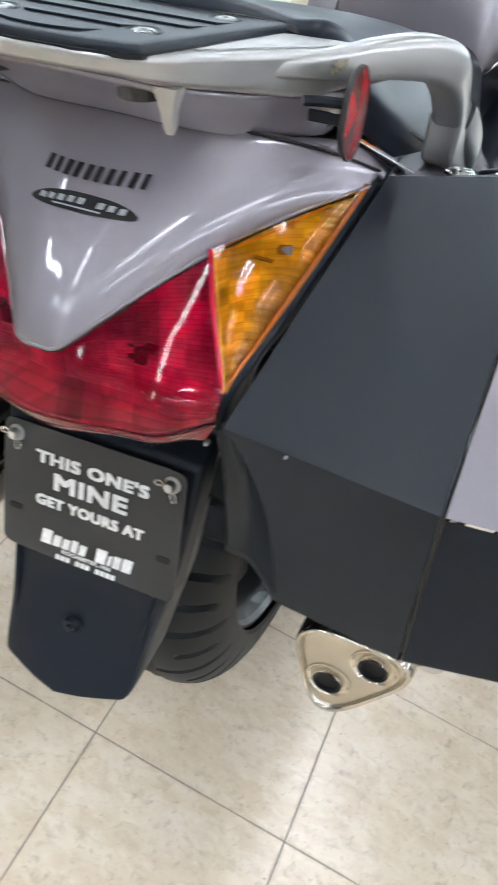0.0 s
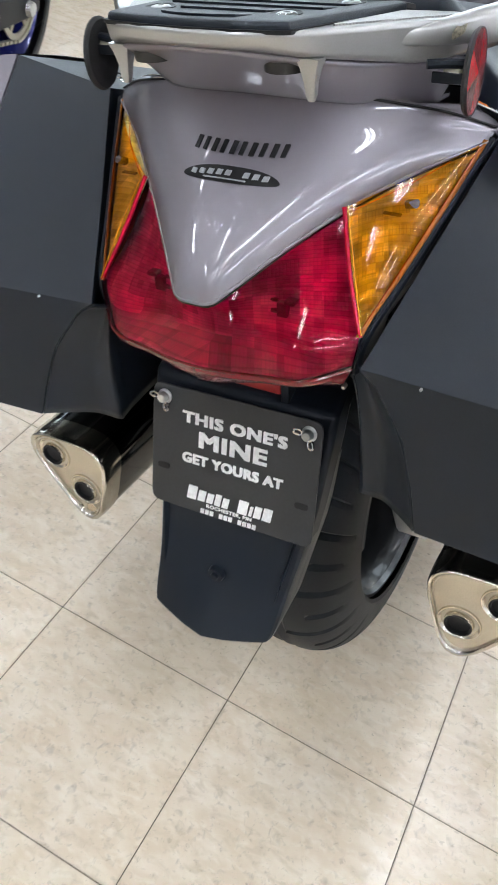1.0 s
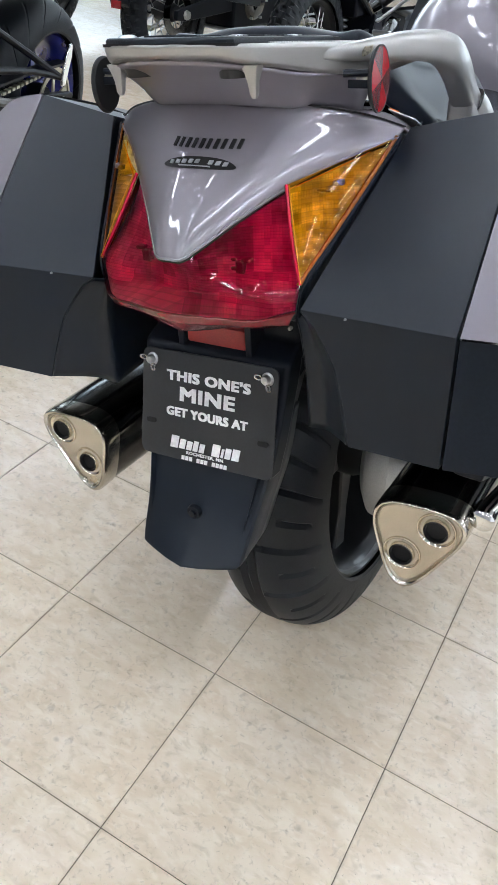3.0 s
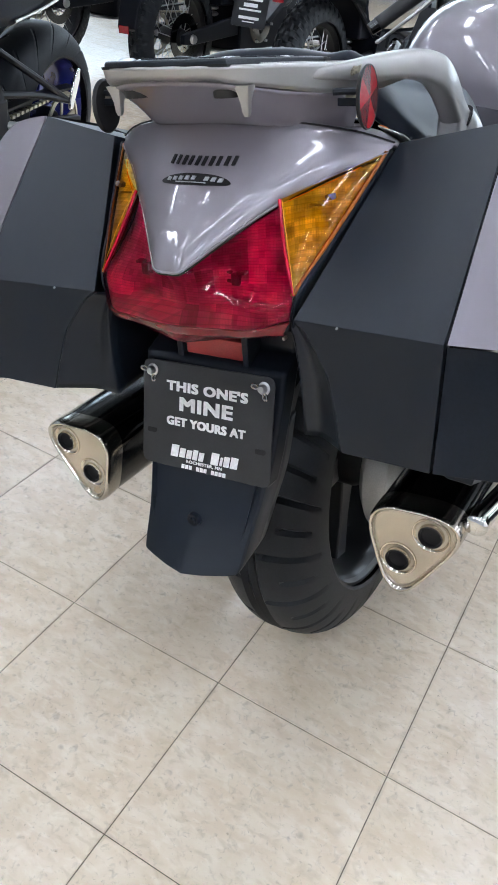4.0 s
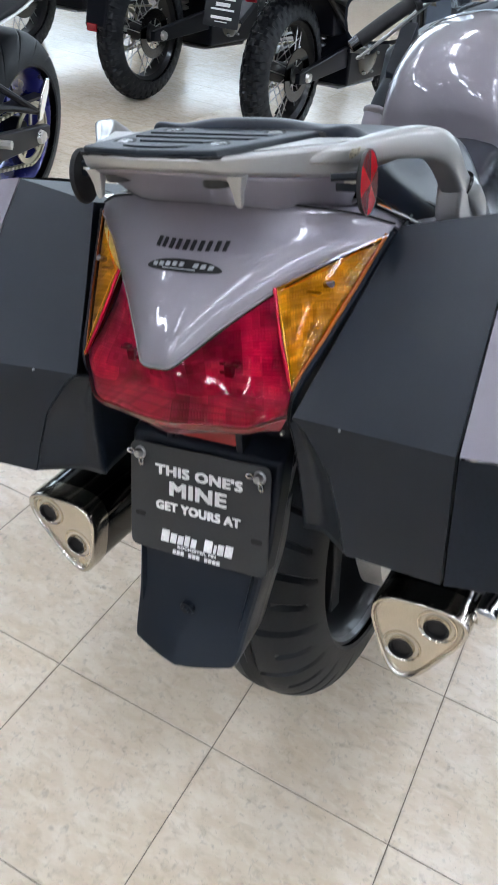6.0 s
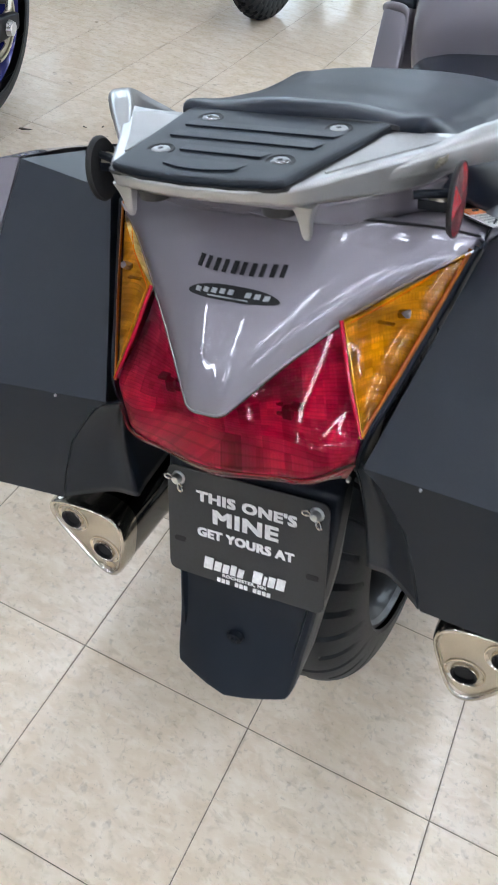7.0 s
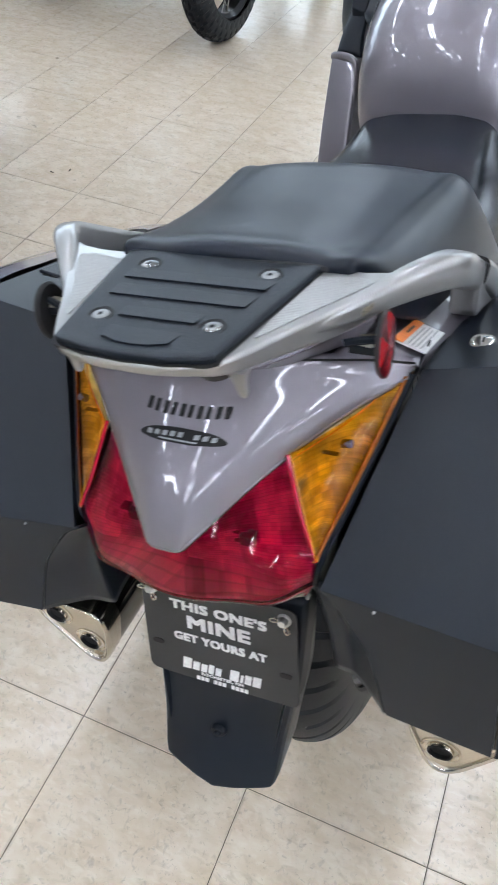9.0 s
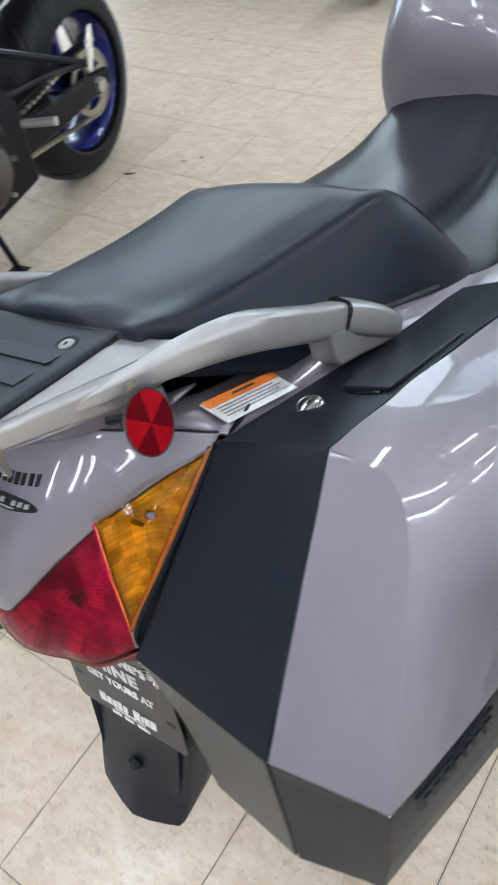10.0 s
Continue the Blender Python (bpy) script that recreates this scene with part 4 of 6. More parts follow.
# round side reflectors on rods
for sx in (1, -1):
    hang = v3(0, 0, 0) if sx > 0 else v3(-0.004, 0.0, -0.009)

    def oval_(vf):
        v, f = vf
        return (np.array(v) - (0, 0.032, 0.9155)) * (1, 0.71, 0.92) + (0, 0.032, 0.9155) + hang, f
    refl = part("side_reflector", flip(oval_(lathe([(0.1655, 0.0), (0.1655, 0.026), (0.1662, 0.0305), (0.1690, 0.0330), (0.1712, 0.0326), (0.1706, 0.0312)], (0, 0.032, 0.9155), "x", 40)), sx), RUBBER, bike, "oval red reflector in a black rubber cup")
    for k in range(6):
        a0, a1 = 2 * math.pi * k / 6 + 0.3, 2 * math.pi * (k + 1) / 6 + 0.3
        rim = [(0.1708, 0.032 + 0.0314 * math.cos(a), 0.9155 + 0.0314 * math.sin(a)) for a in np.linspace(a0, a1, 9)]
        deep = [(0.1690, q[1], q[2]) for q in rim]
        face = np.array([(0.1722, 0.032, 0.9155)] + rim + [(0.1690, 0.032, 0.9155)] + deep)
        fs = [(0, i, i + 1) for i in range(1, 9)] + [(10, i + 11, i + 10) for i in range(1, 9)] + [(0, 9, 19, 10), (1, 0, 10, 11)] + [(i, i + 10, i + 11, i + 1) for i in range(1, 9)]
        part("reflector_facet", flip(oval_((face, fs)), sx), PRISM if k % 2 else FACET, refl)
    part("reflector_rod", flip(tube([(0.138, 0.018, 0.922), (0.150, 0.024, 0.922), (0.166, 0.031, 0.9210)], 0.0036, 8, 8), sx), BLACK, refl, "black mounting rod")
    part("reflector_plate", flip(box(0.140, 0.166, 0.024, 0.0265, 0.908, 0.916), sx), BLACK, refl, bevel=0.001)
    part("reflector_nut", flip(lathe([(0.148, 0.0), (0.148, 0.006), (0.156, 0.0075), (0.160, 0.0075)], (0, 0.032, 0.9155), "x", 6), sx), BRASS, refl)

# torn tape on the rack's side
part("tape_scrap", moved(net([[(-0.0055, 0, -0.004), (0, 0.0004, -0.0045), (0.005, 0, -0.003)], [(-0.0060, 0, 0.0), (0, -0.0006, 0.0005), (0.0055, 0, 0.001)], [(-0.0030, 0, 0.005), (0.001, 0.0003, 0.004), (0.006, 0, 0.0055)]], 9, 9), Matrix.Translation((0.1512, 0.0445, 0.9385)) @ Matrix.Rotation(radians(58), 4, "Z") @ Matrix.Rotation(radians(12), 4, "X")), TAPE, rack, "torn beige tape", solid=0.0008)

# ---- exhausts ----
TRI = [(0.1900, 0.4845), (0.3400, 0.4860), (0.2315, 0.3255)]


def flat_end(rings):
    """Rings closed by one flat face on the last."""
    v, f = loft(rings, caps=False)
    k = len(rings[0])
    return v, f + [tuple(range(len(v) - k, len(v)))]


def muffler(sx):
    shape = round_poly(TRI, [0.042, 0.040, 0.033], 9)
    mid = shape.mean(0)
    def ringy(y, s, dz=0.0, dx=0.0):
        return [v3(mid[0] + (p[0] - mid[0]) * s + dx, y, mid[1] + (p[1] - mid[1]) * s + dz) for p in shape]
    ex = part("muffler", flip(loft([ringy(-0.022, 0.985), ringy(0.0, 1.0), ringy(0.15, 1.02, -0.004), ringy(0.32, 1.0, -0.012), ringy(0.42, 0.80, -0.02), ringy(0.50, 0.40, -0.04)], 22), sx), SMOKE, bike, "dark polished steel muffler with two outlets")
    part("muffler_rim", flip(loft([ringy(-0.002, 1.012), ringy(-0.020, 1.016), ringy(-0.0325, 1.00), ringy(-0.0365, 0.955), ringy(-0.0335, 0.90), ringy(-0.028, 0.885)], 22, caps=False), sx), POLISHED, ex, "chrome end rim")
    part("end_plate", flip(flat_end([ringy(-0.0335, 0.895), ringy(-0.0342, 0.87), ringy(-0.0318, 0.85)]), sx), PLATE_END, ex, "warm brushed end plate", sharp=50)
    for cx, cz in ((0.2785, 0.4550), (0.2390, 0.4095)):
        o = part("outlet", flip(lathe([(-0.0300, 0.0236), (-0.0340, 0.0228), (-0.0343, 0.0219), (-0.0322, 0.0200), (-0.0304, 0.0178), (-0.0306, 0.0160), (-0.0366, 0.0150), (-0.0376, 0.0145)], (cx, 0, cz), "y", 36), sx), POLISHED, ex, "dished chrome outlet")
        # shallow black cup; the shade of a deep bore is in its colour
        part("outlet_bore_shade", flip(lathe([(-0.0374, 0.0149), (-0.0382, 0.0141), (-0.0374, 0.0128), (-0.0330, 0.0122), (-0.0322, 0.0)], (cx, 0, cz), "y", 28), sx), INK, o, "shallow black bore, its shade put in the colour")
    part("header_pipe", flip(tube([(0.25, 0.48, 0.40), (0.22, 0.62, 0.33), (0.18, 0.80, 0.25), (0.14, 1.05, 0.20)], 0.026, 12, 20), sx), STEEL, ex)
    return ex


for s in (1, -1):
    muffler(s)
bar = part("guard_bar", tube([(0.324, -0.012, 0.474), (0.345, 0.08, 0.484), (0.362, 0.25, 0.480), (0.33, 0.42, 0.45), (0.24, 0.50, 0.42)], 0.0135, 12, 28), CHROME, bike, "chrome pannier guard bar")
part("bar_collar", lathe([(-0.0230, 0.0), (-0.0228, 0.006), (-0.0215, 0.0110), (-0.0185, 0.0140), (0.004, 0.0150), (0.008, 0.0138)], (0.3245, 0, 0.4735), "y", 18), CHROME, bar)

# ---- panniers ----
IN = [(0.190, 0.069, 0.8665), (0.1615, -0.003, 0.791), (0.1340, -0.0765, 0.7165), (0.1500, -0.0800, 0.7055), (0.1790, -0.0900, 0.6660), (0.1925, -0.0995, 0.6250), (0.2010, -0.1075, 0.5890),
      (0.165, 0.20, 0.572), (0.160, 0.44, 0.57), (0.160, 0.50, 0.66), (0.170, 0.46, 0.735), (0.195, 0.29, 0.796)]
SEAM = [(0.3015, 0.0715, 0.8885), (0.3015, -0.013, 0.8055), (0.3005, -0.098, 0.7225), (0.3005, -0.0995, 0.712), (0.3005, -0.105, 0.68), (0.3005, -0.1125, 0.64), (0.3005, -0.1215, 0.597),
        (0.3015, 0.2, 0.572), (0.3015, 0.46, 0.566), (0.3015, 0.53, 0.66), (0.3015, 0.48, 0.760), (0.3015, 0.29, 0.825)]
# lid: rear outline, then sections going forward; each from the crease up and over to the seam
LID0 = [(0.3035, -0.0975, 0.7225), (0.3035, -0.031, 0.788), (0.3038, 0.008, 0.827), (0.304, 0.035, 0.8525), (0.304, 0.052, 0.869), (0.304, 0.064, 0.881), (0.3043, 0.070, 0.887), (0.3045, 0.0715, 0.8890)]
LID1 = [(0.402, -0.087, 0.7225), (0.3905, -0.021, 0.789), (0.383, 0.018, 0.829), (0.3755, 0.0435, 0.8555), (0.3660, 0.0590, 0.8720), (0.3520, 0.0675, 0.8815), (0.328, 0.0705, 0.8865), (0.3048, 0.0715, 0.8890)]
LID2 = [(0.4120, -0.045, 0.7225), (0.4030, 0.018, 0.788), (0.3950, 0.055, 0.826), (0.3870, 0.080, 0.8500), (0.3760, 0.094, 0.8640), (0.3580, 0.100, 0.8730), (0.331, 0.104, 0.8790), (0.3048, 0.106, 0.8810)]
LID3 = [(0.4320, 0.080, 0.7225), (0.4250, 0.125, 0.779), (0.4150, 0.150, 0.8100), (0.4040, 0.165, 0.8300), (0.3890, 0.175, 0.8430), (0.3660, 0.180, 0.8520), (0.335, 0.183, 0.8570), (0.3048, 0.185, 0.8590)]
LID4 = [(0.4370, 0.260, 0.7225), (0.4310, 0.280, 0.757), (0.4200, 0.290, 0.778), (0.4060, 0.297, 0.7930), (0.3900, 0.302, 0.8040), (0.3660, 0.305, 0.8120), (0.335, 0.306, 0.8170), (0.3048, 0.307, 0.8190)]
LID5 = [(0.4150, 0.460, 0.7225), (0.4100, 0.465, 0.732), (0.4000, 0.468, 0.740), (0.3900, 0.470, 0.7460), (0.3760, 0.472, 0.7520), (0.3550, 0.474, 0.7570), (0.330, 0.475, 0.7600), (0.3048, 0.475, 0.7620)]
LID6 = [(0.3500, 0.535, 0.7200), (0.3480, 0.535, 0.7220), (0.3450, 0.535, 0.7240), (0.3400, 0.535, 0.7260), (0.3350, 0.535, 0.7280), (0.3250, 0.535, 0.7300), (0.315, 0.535, 0.7300), (0.3048, 0.535, 0.7300)]
LOW0 = [(0.3035, -0.0975, 0.7205), (0.3035, -0.0985, 0.711), (0.3035, -0.105, 0.68), (0.3035, -0.1125, 0.64), (0.3035, -0.1215, 0.597), (0.3035, -0.09, 0.592)]
LOW1 = [(0.402, -0.0870, 0.7205), (0.401, -0.0885, 0.711), (0.396, -0.093, 0.68), (0.388, -0.0985, 0.64), (0.375, -0.1045, 0.594), (0.350, -0.07, 0.586)]
LOW2 = [(0.4120, -0.045, 0.7205), (0.4115, -0.045, 0.711), (0.407, -0.045, 0.68), (0.400, -0.045, 0.64), (0.387, -0.045, 0.594), (0.350, -0.03, 0.584)]
LOW3 = [(0.4320, 0.080, 0.7205), (0.4315, 0.080, 0.711), (0.428, 0.080, 0.68), (0.422, 0.080, 0.64), (0.409, 0.085, 0.590), (0.350, 0.10, 0.578)]
LOW4 = [(0.4370, 0.260, 0.7205), (0.4365, 0.260, 0.711), (0.433, 0.260, 0.68), (0.427, 0.260, 0.64), (0.414, 0.260, 0.588), (0.350, 0.26, 0.574)]
LOW5 = [(0.4150, 0.460, 0.7205), (0.4150, 0.460, 0.711), (0.413, 0.460, 0.68), (0.408, 0.455, 0.64), (0.396, 0.440, 0.588), (0.350, 0.42, 0.572)]
LOW6 = [(0.3500, 0.535, 0.7180), (0.3500, 0.535, 0.711), (0.350, 0.530, 0.68), (0.350, 0.520, 0.64), (0.345, 0.500, 0.600), (0.330, 0.46, 0.580)]


def halfway(a, b, out):
    return [tuple((v3(*p) + v3(*q)) / 2 + v3(out, 0, out * 0.4)) for p, q in zip(a, b)]


def lid_shell(rows, nu, lin):
    edge = [[v3(*p) + v3(0, 0.006, -0.005 if not lin else 0.002) for p in rows[0]], rows[0], rows[1]]
    return merge(net(edge, nu, 9, lin_u=lin, lin_v=True), net(rows[1:], nu, 41, lin_u=lin))


def pannier(sx):
    p = part("pannier", flip(loft([[np.array(q) * 0.98 + v3(0.004, 0.004, 0.012) for q in IN], IN, SEAM]), sx), CASE, bike, "hard pannier, black textured body with a silver-lilac lid", bevel=0.004, seg=3, sharp=16, crease=16)
    part("lid_seal", flip(loft([[np.array(q) * v3(1, 0.97, 1) + v3(0.0, 0.006, -0.002) for q in SEAM], [np.array(q) * v3(1, 0.97, 1) + v3(0.006, 0.006, -0.002) for q in SEAM]]), sx), GLOSSY, p)
    lid = part("pannier_lid", flip(lid_shell([LID0, LID1, LID2, halfway(LID2, LID3, 0.0022), LID3, halfway(LID3, LID4, 0.0015), LID4, LID5, LID6], 43, False), sx), PAINT, p, "glossy silver-lilac lid", bevel=0.004, seg=3, sharp=25)
    low_ = part("lid_base", flip(lid_shell([LOW0, LOW1, LOW2, halfway(LOW2, LOW3, 0.0022), LOW3, halfway(LOW3, LOW4, 0.0015), LOW4, LOW5, LOW6], 26, True), sx), BLACK, p, "black lower lid band", bevel=0.003, sharp=25)
    # raised name strip, unreadable: a dark plinth with small blocks
    def side(y, z, out):
        return (0.4100 + (y + 0.066) * 0.196 - (0.715 - z) * 0.13 + out, y, z)

    part("badge_plinth", flip(loft([[side(-0.067, 0.716, -0.006), side(0.019, 0.716, -0.006), side(0.019, 0.689, -0.006), side(-0.067, 0.689, -0.006)],
                                    [side(-0.066, 0.715, 0), side(0.018, 0.715, 0), side(0.018, 0.690, 0), side(-0.066, 0.690, 0)]]), sx), BLACK, low_, bevel=0.001)
    for k in range(7):
        y, e = -0.0625 + 0.0112 * k, -0.0625 + 0.0112 * k + 0.0082
        part("badge_block", flip(loft([[side(y, 0.711, -0.001), side(e, 0.711, -0.001), side(e, 0.694, -0.001), side(y, 0.694, -0.001)],
                                       [side(y, 0.7105, 0.0022), side(e, 0.7105, 0.0022), side(e, 0.6945, 0.0022), side(y, 0.6945, 0.0022)]]), sx), BLACK, low_)
    lock = part("pannier_lock", flip(lathe([(0.847, 0.0125), (0.8525, 0.0125), (0.8545, 0.0110), (0.8540, 0.0095), (0.855, 0.0080), (0.8555, 0.0)], (0.229, 0.140, 0), "z", 24), sx), CHROME, p, "round chrome lock")
    part("keyhole", flip(box(0.2282, 0.2298, 0.1365, 0.1435, 0.8550, 0.8560), sx), INK, lock)
    part("handle_recess", flip(loft([[(0.236, 0.172, 0.838), (0.294, 0.165, 0.856), (0.294, 0.29, 0.820), (0.236, 0.29, 0.800)], [(0.238, 0.174, 0.8462), (0.293, 0.167, 0.8632), (0.293, 0.288, 0.8272), (0.238, 0.288, 0.8106)]]), sx), CASE, p, "black carrying handle", bevel=0.002)
    # gloss black rod, drawn as the shade in the groove before the handle
    part("groove_shade", flip(tube([(0.244, 0.1700, 0.8420), (0.262, 0.1660, 0.8495), (0.286, 0.1640, 0.8570)], 0.0030, 8, 14), sx), GLOSSY, p)
    part("case_speck", flip(lathe([(-0.0885, 0.0), (-0.0885, 0.0010), (-0.086, 0.0013)], (0.188, 0, 0.7185), "y", 8), sx), GREYP, p)
    part("case_foot", flip(box(0.21, 0.26, -0.02, 0.02, 0.556, 0.575), sx), BLACK, p, bevel=0.003)
    part("case_bracket", flip(loft([[(0.292, y, 0.590), (0.340, y, 0.590), (0.336, y, z), (0.312, y, z + 0.002)] for y, z in ((-0.098, 0.578), (-0.060, 0.560), (0.02, 0.560))]), sx), BLACK, p, "black mounting bracket", bevel=0.002)
    # recessed inner flank between the rear face and the wheel
    outer = spline([(0.1335, -0.0755, 0.7150), (0.1490, -0.0790, 0.7050), (0.1780, -0.0890, 0.6655), (0.1915, -0.0985, 0.6245), (0.2000, -0.1065, 0.5895)], 17) + v3(0.0010, 0.0016, 0.0005)
    inner_ = spline([(0.122, -0.060, 0.702), (0.127, -0.061, 0.687), (0.132, -0.061, 0.650), (0.134, -0.060, 0.610), (0.1345, -0.059, 0.573)], 17)
    part("case_flank", flip(net([outer, outer * 0.85 + inner_ * 0.15 + v3(0.000, 0.0030, 0), outer * 0.40 + inner_ * 0.60 + v3(0.000, 0.0085, 0.0), inner_, inner_ + v3(0.004, 0.020, 0.001), inner_ + v3(0.012, 0.25, 0.004)], 17, 25), sx), CASE, p, "recessed black inner flank", solid=0.003, sharp=50)
    return p


for s in (1, -1):
    pannier(s)

# ---- seats ----
rear = []
for y, w, zc, ze, zs, ws in ((0.0865, 0.108, 0.940, 0.939, 0.933, 0.109), (0.0885, 0.111, 0.951, 0.948, 0.932, 0.113), (0.096, 0.114, 0.9565, 0.952, 0.929, 0.118), (0.112, 0.118, 0.9555, 0.947, 0.918, 0.126), (0.134, 0.121, 0.9495, 0.938, 0.903, 0.136), (0.18, 0.126, 0.939, 0.920, 0.872, 0.152),
                             (0.27, 0.135, 0.918, 0.894, 0.828, 0.168), (0.36, 0.144, 0.902, 0.877, 0.790, 0.178), (0.425, 0.150, 0.890, 0.866, 0.763, 0.183), (0.452, 0.147, 0.868, 0.844, 0.75, 0.182), (0.465, 0.140, 0.84, 0.82, 0.74, 0.175)):
    rear.append([(-ws, y, zs - 0.03), (-ws, y, zs), (-w, y, ze), (-w * 0.72, y, zc - 0.006), (-w * 0.35, y, zc), (0, y, zc + 0.001), (w * 0.35, y, zc), (w * 0.72, y, zc - 0.006), (w, y, ze), (ws, y, zs), (ws, y, zs - 0.03)])
for row in rear:
    row[:] = [(x + 0.010 * min(1.0, max(0.0, (0.30 - y) / 0.18)), y, z) for x, y, z in row]
    for i, k in ((0, 1.0), (1, 1.0), (2, 0.35), (8, 0.35), (9, 1.0), (10, 1.0)):
        x, y, z = row[i]
        row[i] = (x, y + 0.055 * k * max(0.0, (y - 0.36) / 0.105), z)
seat = part("passenger_seat", net(rear, 61, 49), VINYL, bike, "black vinyl passenger seat", solid=0.004, sharp=75)
part("seat_edge", tube(spline([(-0.100, 0.090, 0.9445), (0, 0.087, 0.9460), (0.100, 0.090, 0.9445), (0.130, 0.112, 0.922), (0.152, 0.18, 0.872), (0.168, 0.27, 0.828), (0.183, 0.43, 0.763)], 40), 0.0035, 6), RUBBER, seat)
front = []
for y, w, zc, ze, zs, ws in ((0.435, 0.140, 0.800, 0.775, 0.70, 0.176), (0.462, 0.150, 0.828, 0.798, 0.722, 0.185), (0.52, 0.150, 0.812, 0.786, 0.72, 0.190), (0.62, 0.145, 0.795, 0.768, 0.70, 0.185), (0.73, 0.128, 0.784, 0.757, 0.68, 0.165), (0.82, 0.118, 0.790, 0.762, 0.67, 0.145), (0.872, 0.112, 0.800, 0.770, 0.66, 0.135)):
    front.append([(-ws, y, zs - 0.03), (-ws, y, zs), (-w, y, ze), (-w * 0.6, y, zc - 0.004), (0, y, zc), (w * 0.6, y, zc - 0.004), (w, y, ze), (ws, y, zs), (ws, y, zs - 0.03)])
part("rider_seat", net(front, 49, 41), SLEEK, bike, "black vinyl rider seat", solid=0.004, sharp=75)

# ---- tank and fairing ----
tank_rings = []
for y, w, zt, zb in ((0.843, 0.085, 0.800, 0.72), (0.847, 0.112, 0.850, 0.70), (0.866, 0.124, 0.902, 0.68), (0.912, 0.133, 0.944, 0.68), (1.00, 0.148, 0.970, 0.68), (1.13, 0.168, 0.980, 0.70), (1.25, 0.168, 0.966, 0.74), (1.36, 0.13, 0.945, 0.80)):
    h = zt - zb
    tank_rings.append([(w * math.copysign(abs(math.cos(a)) ** 0.80, math.cos(a)), y, zb + h / 2 + h / 2 * math.copysign(abs(math.sin(a)) ** 0.80, math.sin(a))) for a in np.linspace(0, 2 * math.pi, 32, endpoint=False)])
tank = part("fuel_tank", loft(tank_rings, 33), PAINT, bike, "glossy silver-lilac fuel tank", sharp=70)
part("fuel_cap", lathe([(0.995, 0.0), (1.013, 0.0), (1.013, 0.030), (1.010, 0.036), (0.995, 0.036)], (0, 1.14, 0), "z", 28), CHROME, tank)


def fairing(high=2):
    rows = [[(0.205, 1.000, 0.52), (0.208, 1.060, 0.66), (0.212, 1.150, 0.765), (0.220, 1.220, 0.825), (0.215, 1.32, 0.880)],
                [(0.222, 0.995, 0.52), (0.222, 1.055, 0.66), (0.222, 1.145, 0.768), (0.228, 1.215, 0.828), (0.222, 1.32, 0.883)],
                [(0.286, 1.020, 0.48), (0.281, 1.085, 0.63), (0.272, 1.165, 0.772), (0.266, 1.235, 0.825), (0.255, 1.33, 0.880)],
                [(0.299, 1.045, 0.47), (0.292, 1.105, 0.62), (0.282, 1.185, 0.765), (0.276, 1.255, 0.816), (0.265, 1.35, 0.873)],
                [(0.304, 1.13, 0.44), (0.302, 1.19, 0.60), (0.298, 1.27, 0.745), (0.296, 1.33, 0.808), (0.290, 1.41, 0.865)],
                [(0.300, 1.34, 0.38), (0.330, 1.42, 0.56), (0.350, 1.48, 0.72), (0.365, 1.52, 0.80), (0.360, 1.56, 0.87)],
                [(0.270, 1.60, 0.42), (0.300, 1.68, 0.58), (0.320, 1.74, 0.72), (0.330, 1.76, 0.82), (0.310, 1.76, 0.90)],
                [(0.12, 1.86, 0.50), (0.15, 1.96, 0.62), (0.16, 2.02, 0.74), (0.16, 2.00, 0.85), (0.14, 1.95, 0.94)],
                [(0.0, 1.90, 0.52), (0.0, 2.02, 0.63), (0.0, 2.07, 0.75), (0.0, 2.05, 0.86), (0.0, 2.00, 0.96)]]
    cut = [tuple(v3(*r[2]) * 0.72 + v3(*r[3]) * 0.28) for r in rows]
    if high == 2:
        return net([r[:3] + [c] for r, c in zip(rows, cut)], 25, 49)
    return net([[tuple(v3(*c) + v3(-0.003, 0.004, 0)), tuple(v3(*r[3]) + v3(-0.002, 0.004, 0)), r[4]] for r, c in zip(rows, cut)], 13, 49)


sides_f = both("side_fairing", fairing, PAINT, bike, "silver-lilac side fairing", solid=0.004, sharp=60)
def fairing_lip():
    """Flared upper lip of the side fairing, turning down along its inner edge."""
    return tube([(0.290, 1.235, 0.7690), (0.281, 1.190, 0.7790), (0.270, 1.176, 0.7850), (0.250, 1.165, 0.7870), (0.226, 1.152, 0.7840), (0.216, 1.140, 0.7650), (0.213, 1.105, 0.7150), (0.211, 1.062, 0.6600), (0.210, 1.010, 0.5600)], [0.005, 0.007, 0.008, 0.0085, 0.0080, 0.0062, 0.0045, 0.0040, 0.0036], 12, 50, squash=(0.7, 1.0))


both("fairing_lip", fairing_lip, PAINT, bike, "flared silver-lilac lip")
both("fairing_top", lambda: fairing(4), BLACK, bike, "black upper fairing panel", solid=0.004, sharp=60)


def cockpit():
    return net([[(0.12, 1.20, 0.84), (0.13, 1.30, 0.90), (0.12, 1.50, 0.93), (0.06, 1.80, 0.98)],
                [(0.20, 1.20, 0.835), (0.21, 1.32, 0.880), (0.22, 1.50, 0.91), (0.10, 1.80, 0.97)],
                [(0.235, 1.26, 0.850), (0.28, 1.34, 0.870), (0.325, 1.46, 0.875), (0.31, 1.72, 0.91)]], 17, 13)


